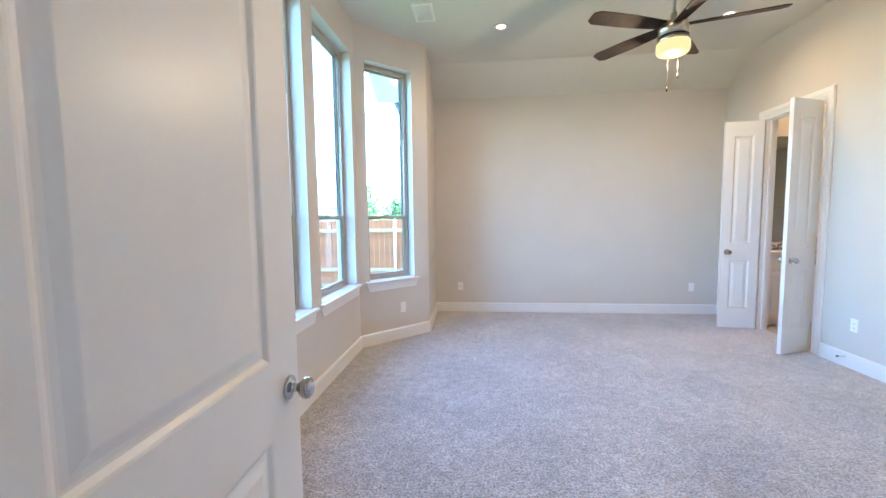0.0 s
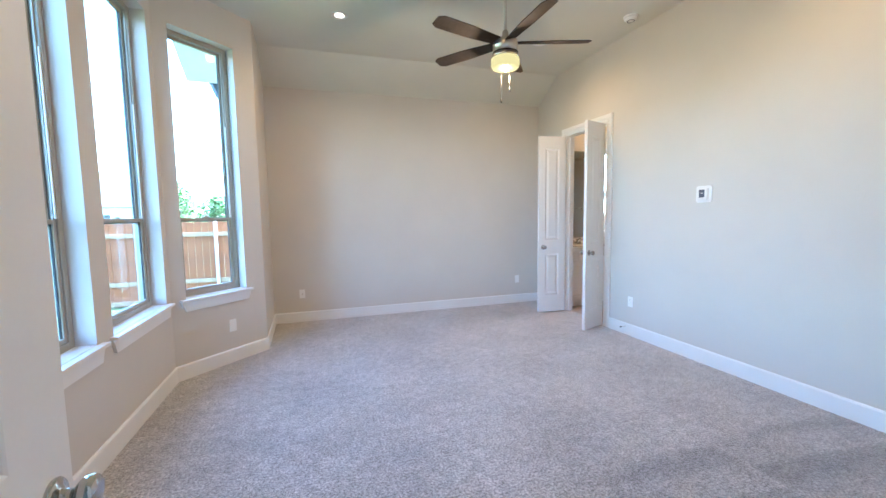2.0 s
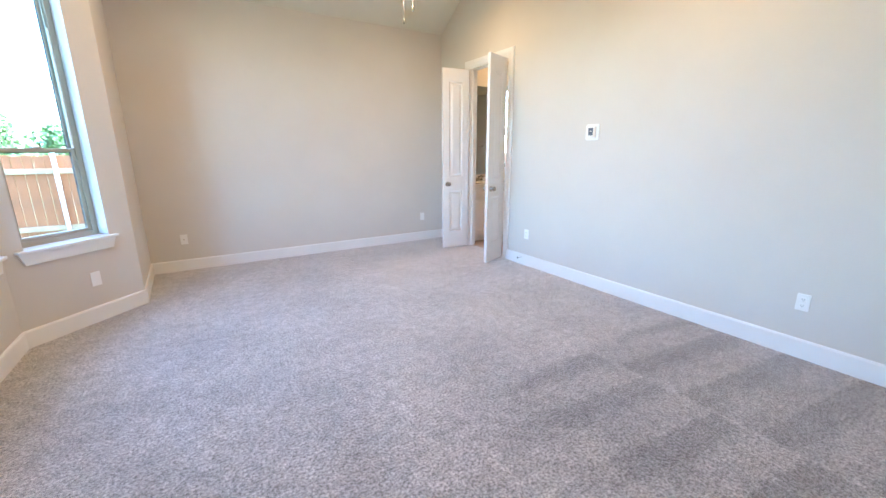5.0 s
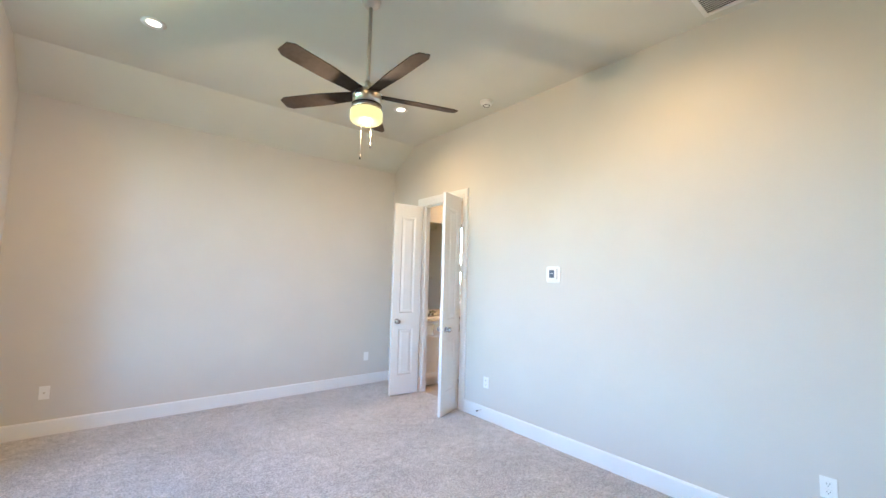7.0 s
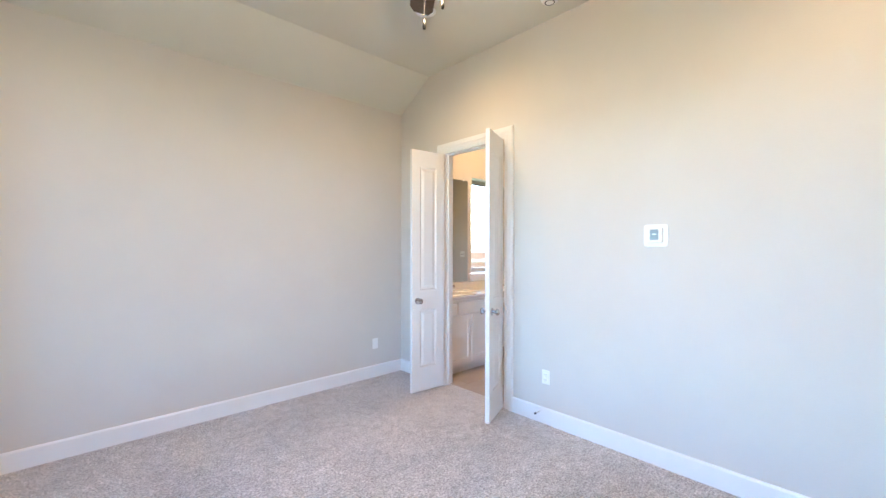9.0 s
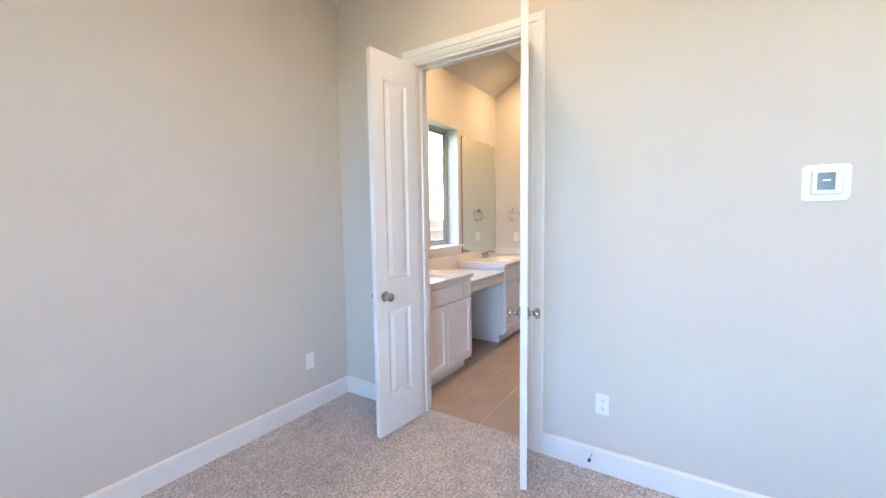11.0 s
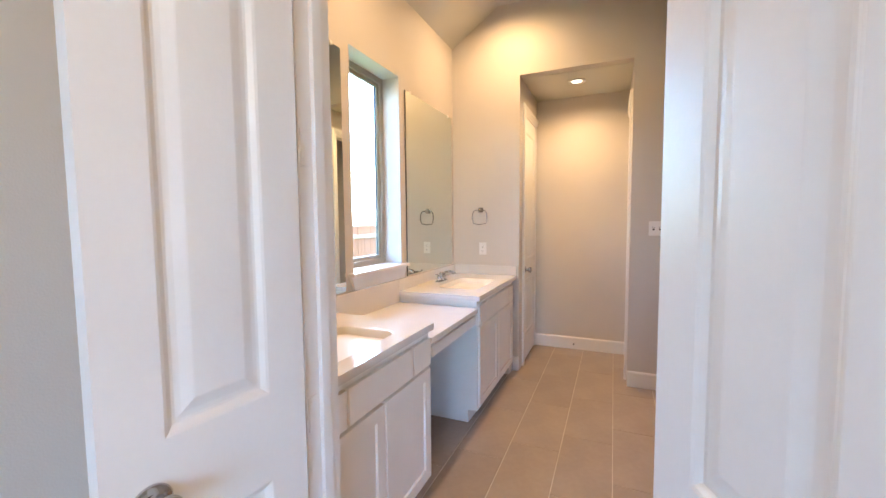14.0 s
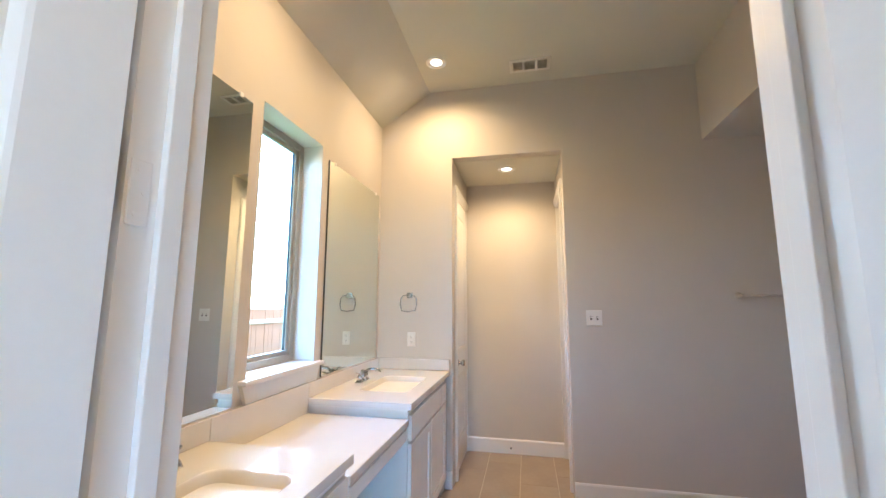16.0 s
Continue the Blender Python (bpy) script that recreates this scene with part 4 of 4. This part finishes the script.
part("bar", tube([(-0.27, -0.05, 0), (0.27, -0.05, 0)], 0.009, 12), NICKEL, tb, smooth=True)

# ---- bathtub ----
tub = thing("bathtub", "white freestanding oval acrylic bathtub on the tile floor", "bathtub", at=Matrix.Translation(TUB))


def oval(bm, rx, ry, z, n=56):
    p = 2.3
    pts = []
    for i in range(n):
        a = 2 * math.pi * i / n
        c, s = math.cos(a), math.sin(a)
        pts.append(bm.verts.new((rx * math.copysign(abs(c) ** (2 / p), c), ry * math.copysign(abs(s) ** (2 / p), s), z)))
    return pts


bm = bmesh.new()
HX, HY = TUB_HALF
loops = [oval(bm, HX - a, HY - a, z) for a, z in ((0.16, 0.0), (0.145, 0.02), (0.09, 0.25), (0.03, 0.52), (0.008, 0.57), (0.0, 0.58), (0.003, 0.588), (0.02, 0.592), (0.055, 0.592), (0.065, 0.588), (0.072, 0.57), (0.10, 0.40), (0.15, 0.2), (0.20, 0.14), (0.30, 0.125))]
for a, b in zip(loops, loops[1:]):
    for i in range(len(a)):
        j = (i + 1) % len(a)
        bm.faces.new((a[i], a[j], b[j], b[i]))
bm.faces.new(loops[0][::-1])
bm.faces.new(loops[-1])
bmesh.ops.recalc_face_normals(bm, faces=bm.faces[:])
part("shell", bm, ACRYLIC, tub, smooth=True)
part("drain", turned([(0, 0.006), (0.03, 0.006), (0.034, 0.0), (0, 0.0)], Matrix.Translation((0, 0, 0.126)), 20), CHROME, tub, "chrome drain", True)

# ---- outside ----
GZ = -0.45
slab("ground", [(-900, -900), (900, -900), (900, 900), (-900, 900)], GZ - 0.3, GZ, GRASS, "mown lawn round the house reaching the horizon", "lawn")
roof = thing("roof", "dark shingled roof with overhanging eaves and gutter", "roof", kind="structure")
part("deck", boxed(-1.55, -2.2, 3.62, 7.8, 6.25, 3.80, 0.01), SHINGLE, roof)
part("soffit_board", boxed(-1.10, 5.80, 3.56, 7.78, 6.22, 3.615), BRICK, roof, "pale soffit board")
part("fascia", boxed(-1.55, 6.255, 3.50, 7.8, 6.28, 3.80, 0.004), GUTTER, roof, "dark fascia board")
part("downspout", tube([(-1.50, 6.12, 3.64), (-1.49, 6.12, 3.56), (-1.43, 6.12, 3.44), (-1.33, 6.12, 3.30), (-1.26, 6.10, 3.16), (-1.20, 6.05, 3.02), (-1.10, 5.98, 2.9), (-0.95, 5.90, 2.8), (-0.88, 5.86, 2.6), (-0.88, 5.86, -0.44)], 0.05, 10), GUTTER, roof, "dark downspout elbow")
FY, FTOP = 10.0, 1.335
fence = thing("fence", "tall cedar privacy fence with pale rails and steel posts", "fence", kind="structure")
board = boxed(-0.068, 0, GZ, 0.068, 0.018, FTOP, 0.003)
first = part("board", board, CEDAR, fence)
first.location = (-13.0, FY, 0)
for i in range(1, 190):
    o = new("board", first.data)
    o.parent = fence
    o.location = (-13.0 + 0.141 * i, FY + random.uniform(-0.003, 0.003), random.uniform(-0.012, 0.008))
for z in (-0.38, 0.03, 1.06):
    part("rail", boxed(-13.1, FY - 0.045, z - 0.045, 13.9, FY - 0.004, z + 0.045, 0.004), RAIL, fence, "pale pine rail")
for i in range(11):
    x = -2.2 + 2.44 * (i - 4)
    part("post", turned([(0, GZ), (0.035, GZ), (0.035, FTOP + 0.02), (0.038, FTOP + 0.025), (0.03, FTOP + 0.05), (0, FTOP + 0.055)], Matrix.Translation((x, FY - 0.085, 0)), 14), GALV, fence, "galvanised steel post")
side = copy_thing(fence, pose(-4.4, 8.0, 0, 0, 0, 90) @ Matrix.Translation((-11.0, 0, 0)))
side["label"] = "cedar privacy fence along the side of the lawn"


def house(x, y, w, d, h, ridge, turn):
    hs = thing("house", "neighbouring house with pale walls and grey shingled roof", "house", at=pose(x, y, GZ, 0, 0, turn))
    part("wall", boxed(-w / 2, -d / 2, 0, w / 2, d / 2, h), BRICK, hs)
    bm = bmesh.new()
    a = [bm.verts.new(p) for p in ((-w / 2 - 0.5, -d / 2 - 0.5, h), (w / 2 + 0.5, -d / 2 - 0.5, h), (w / 2 + 0.5, d / 2 + 0.5, h), (-w / 2 - 0.5, d / 2 + 0.5, h))]
    r = [bm.verts.new((-w / 5, 0, h + ridge)), bm.verts.new((w / 5, 0, h + ridge))]
    for f in ((a[0], a[1], r[1], r[0]), (a[1], a[2], r[1]), (a[2], a[3], r[0], r[1]), (a[3], a[0], r[0]), (a[3], a[2], a[1], a[0])):
        bm.faces.new(f)
    part("roof", bm, SHINGLE, hs, "grey shingled hip roof")
    for i in (-1, 1):
        wdw = part("window", boxed(i * w / 4 - 0.6, -d / 2 - 0.05, 1.0, i * w / 4 + 0.6, -d / 2 + 0.02, 2.4, 0.02), TRIM, hs)
        part("pane", boxed(i * w / 4 - 0.52, -d / 2 - 0.056, 1.08, i * w / 4 + 0.52, -d / 2 - 0.048, 2.32), SCREEN, wdw)


house(-22, 46, 15, 11, 3.0, 3.6, 8)
house(20, 48, 15, 11, 3.0, 3.6, -6)


def tree(x, y, h, seed):
    rnd = random.Random(seed)
    t = thing("tree", "leafy young green tree behind the fence", "tree", "trees behind the fence", at=Matrix.Translation((x, y, GZ)))
    bm = bmesh.new()
    tube([(0, 0, 0), (0.05, 0.02, h * 0.35), (0.02, 0.05, h * 0.75)], 0.09, 8, bm)
    for i in range(9):
        a, z = rnd.uniform(0, 6.28), h * rnd.uniform(0.3, 0.65)
        r = h * rnd.uniform(0.15, 0.26)
        tube([(0.03, 0.02, z), (r * 0.5 * math.cos(a), r * 0.5 * math.sin(a), z + h * 0.1), (r * math.cos(a), r * math.sin(a), z + h * 0.22)], 0.025, 6, bm)
    part("trunk", bm, BARK, t)
    verts, faces = [], []
    for i in range(1500):
        a, u = rnd.uniform(0, 6.28), rnd.random()
        zc = 0.3 + 0.72 * u
        rad = h * 0.30 * math.sqrt(max(0.02, 1 - (2 * u - 0.8) ** 2 / 1.5)) * (0.35 + 0.65 * math.sqrt(rnd.random())) * (0.8 + 0.3 * math.sin(3 * a + 5 * u))
        c = Vector((rad * math.cos(a), rad * math.sin(a), h * zc))
        d1 = Vector((rnd.gauss(0, 1), rnd.gauss(0, 1), rnd.gauss(0, 1))).normalized() * rnd.uniform(0.07, 0.14)
        d2 = d1.orthogonal().normalized() * 0.055
        n0 = len(verts)
        verts += [c - d1, c + d2, c + d1, c - d2]
        faces.append((n0, n0 + 1, n0 + 2, n0 + 3))
    me = bpy.data.meshes.new("crown")
    me.from_pydata(verts, [], faces)
    me.materials.append(LEAF)
    crown = new("crown", me)
    crown.parent = t


for i, (x, y, h) in enumerate(((-4.9, 16.5, 3.1), (-3.9, 18.5, 2.7), (-6.2, 20.0, 2.7), (11.5, 19, 3.2))):
    tree(x, y, h, i + 3)

# ---- floor tiles, last ----
tile_mesh = {}
bath_floor = bpy.data.objects["bath_floor"]
TX, TY, GAP = 0.612, 0.2985, 0.004


def floor_tile(x0, x1, y0, y1):
    x0, x1, y0, y1 = max(x0, 3.405), min(x1, 7.05), max(y0, 1.9), min(y1, 5.598)
    w, d = round(x1 - x0 - GAP, 4), round(y1 - y0 - GAP, 4)
    if w < 0.02 or d < 0.02:
        return
    if (w, d) not in tile_mesh:
        bm = bmesh.new()
        e = 0.0015
        low = [bm.verts.new(p) for p in ((-w / 2, -d / 2, -0.006), (w / 2, -d / 2, -0.006), (w / 2, d / 2, -0.006), (-w / 2, d / 2, -0.006))]
        mid = [bm.verts.new((v.co.x, v.co.y, -0.0045)) for v in low]
        top = [bm.verts.new((v.co.x * (1 - 2 * e / w), v.co.y * (1 - 2 * e / d), -0.003)) for v in low]
        for a, b in ((low, mid), (mid, top)):
            for i in range(4):
                bm.faces.new((a[i], a[(i + 1) % 4], b[(i + 1) % 4], b[i]))
        bm.faces.new(top)
        me = bpy.data.meshes.new("tile")
        bm.normal_update()
        bm.to_mesh(me)
        bm.free()
        me.materials.append(TILE)
        tile_mesh[w, d] = me
    o = new("tile", tile_mesh[w, d])
    o.parent = bath_floor
    o.location = ((x0 + x1) / 2, (y0 + y1) / 2, 0)


for r in range(-9, 4):
    y0 = 4.425 + TY * r
    shift = 3.752 - 0.204 * r
    for c in range(-4, 8):
        x0 = shift + TX * c
        floor_tile(x0, x0 + TX, y0, y0 + TY)
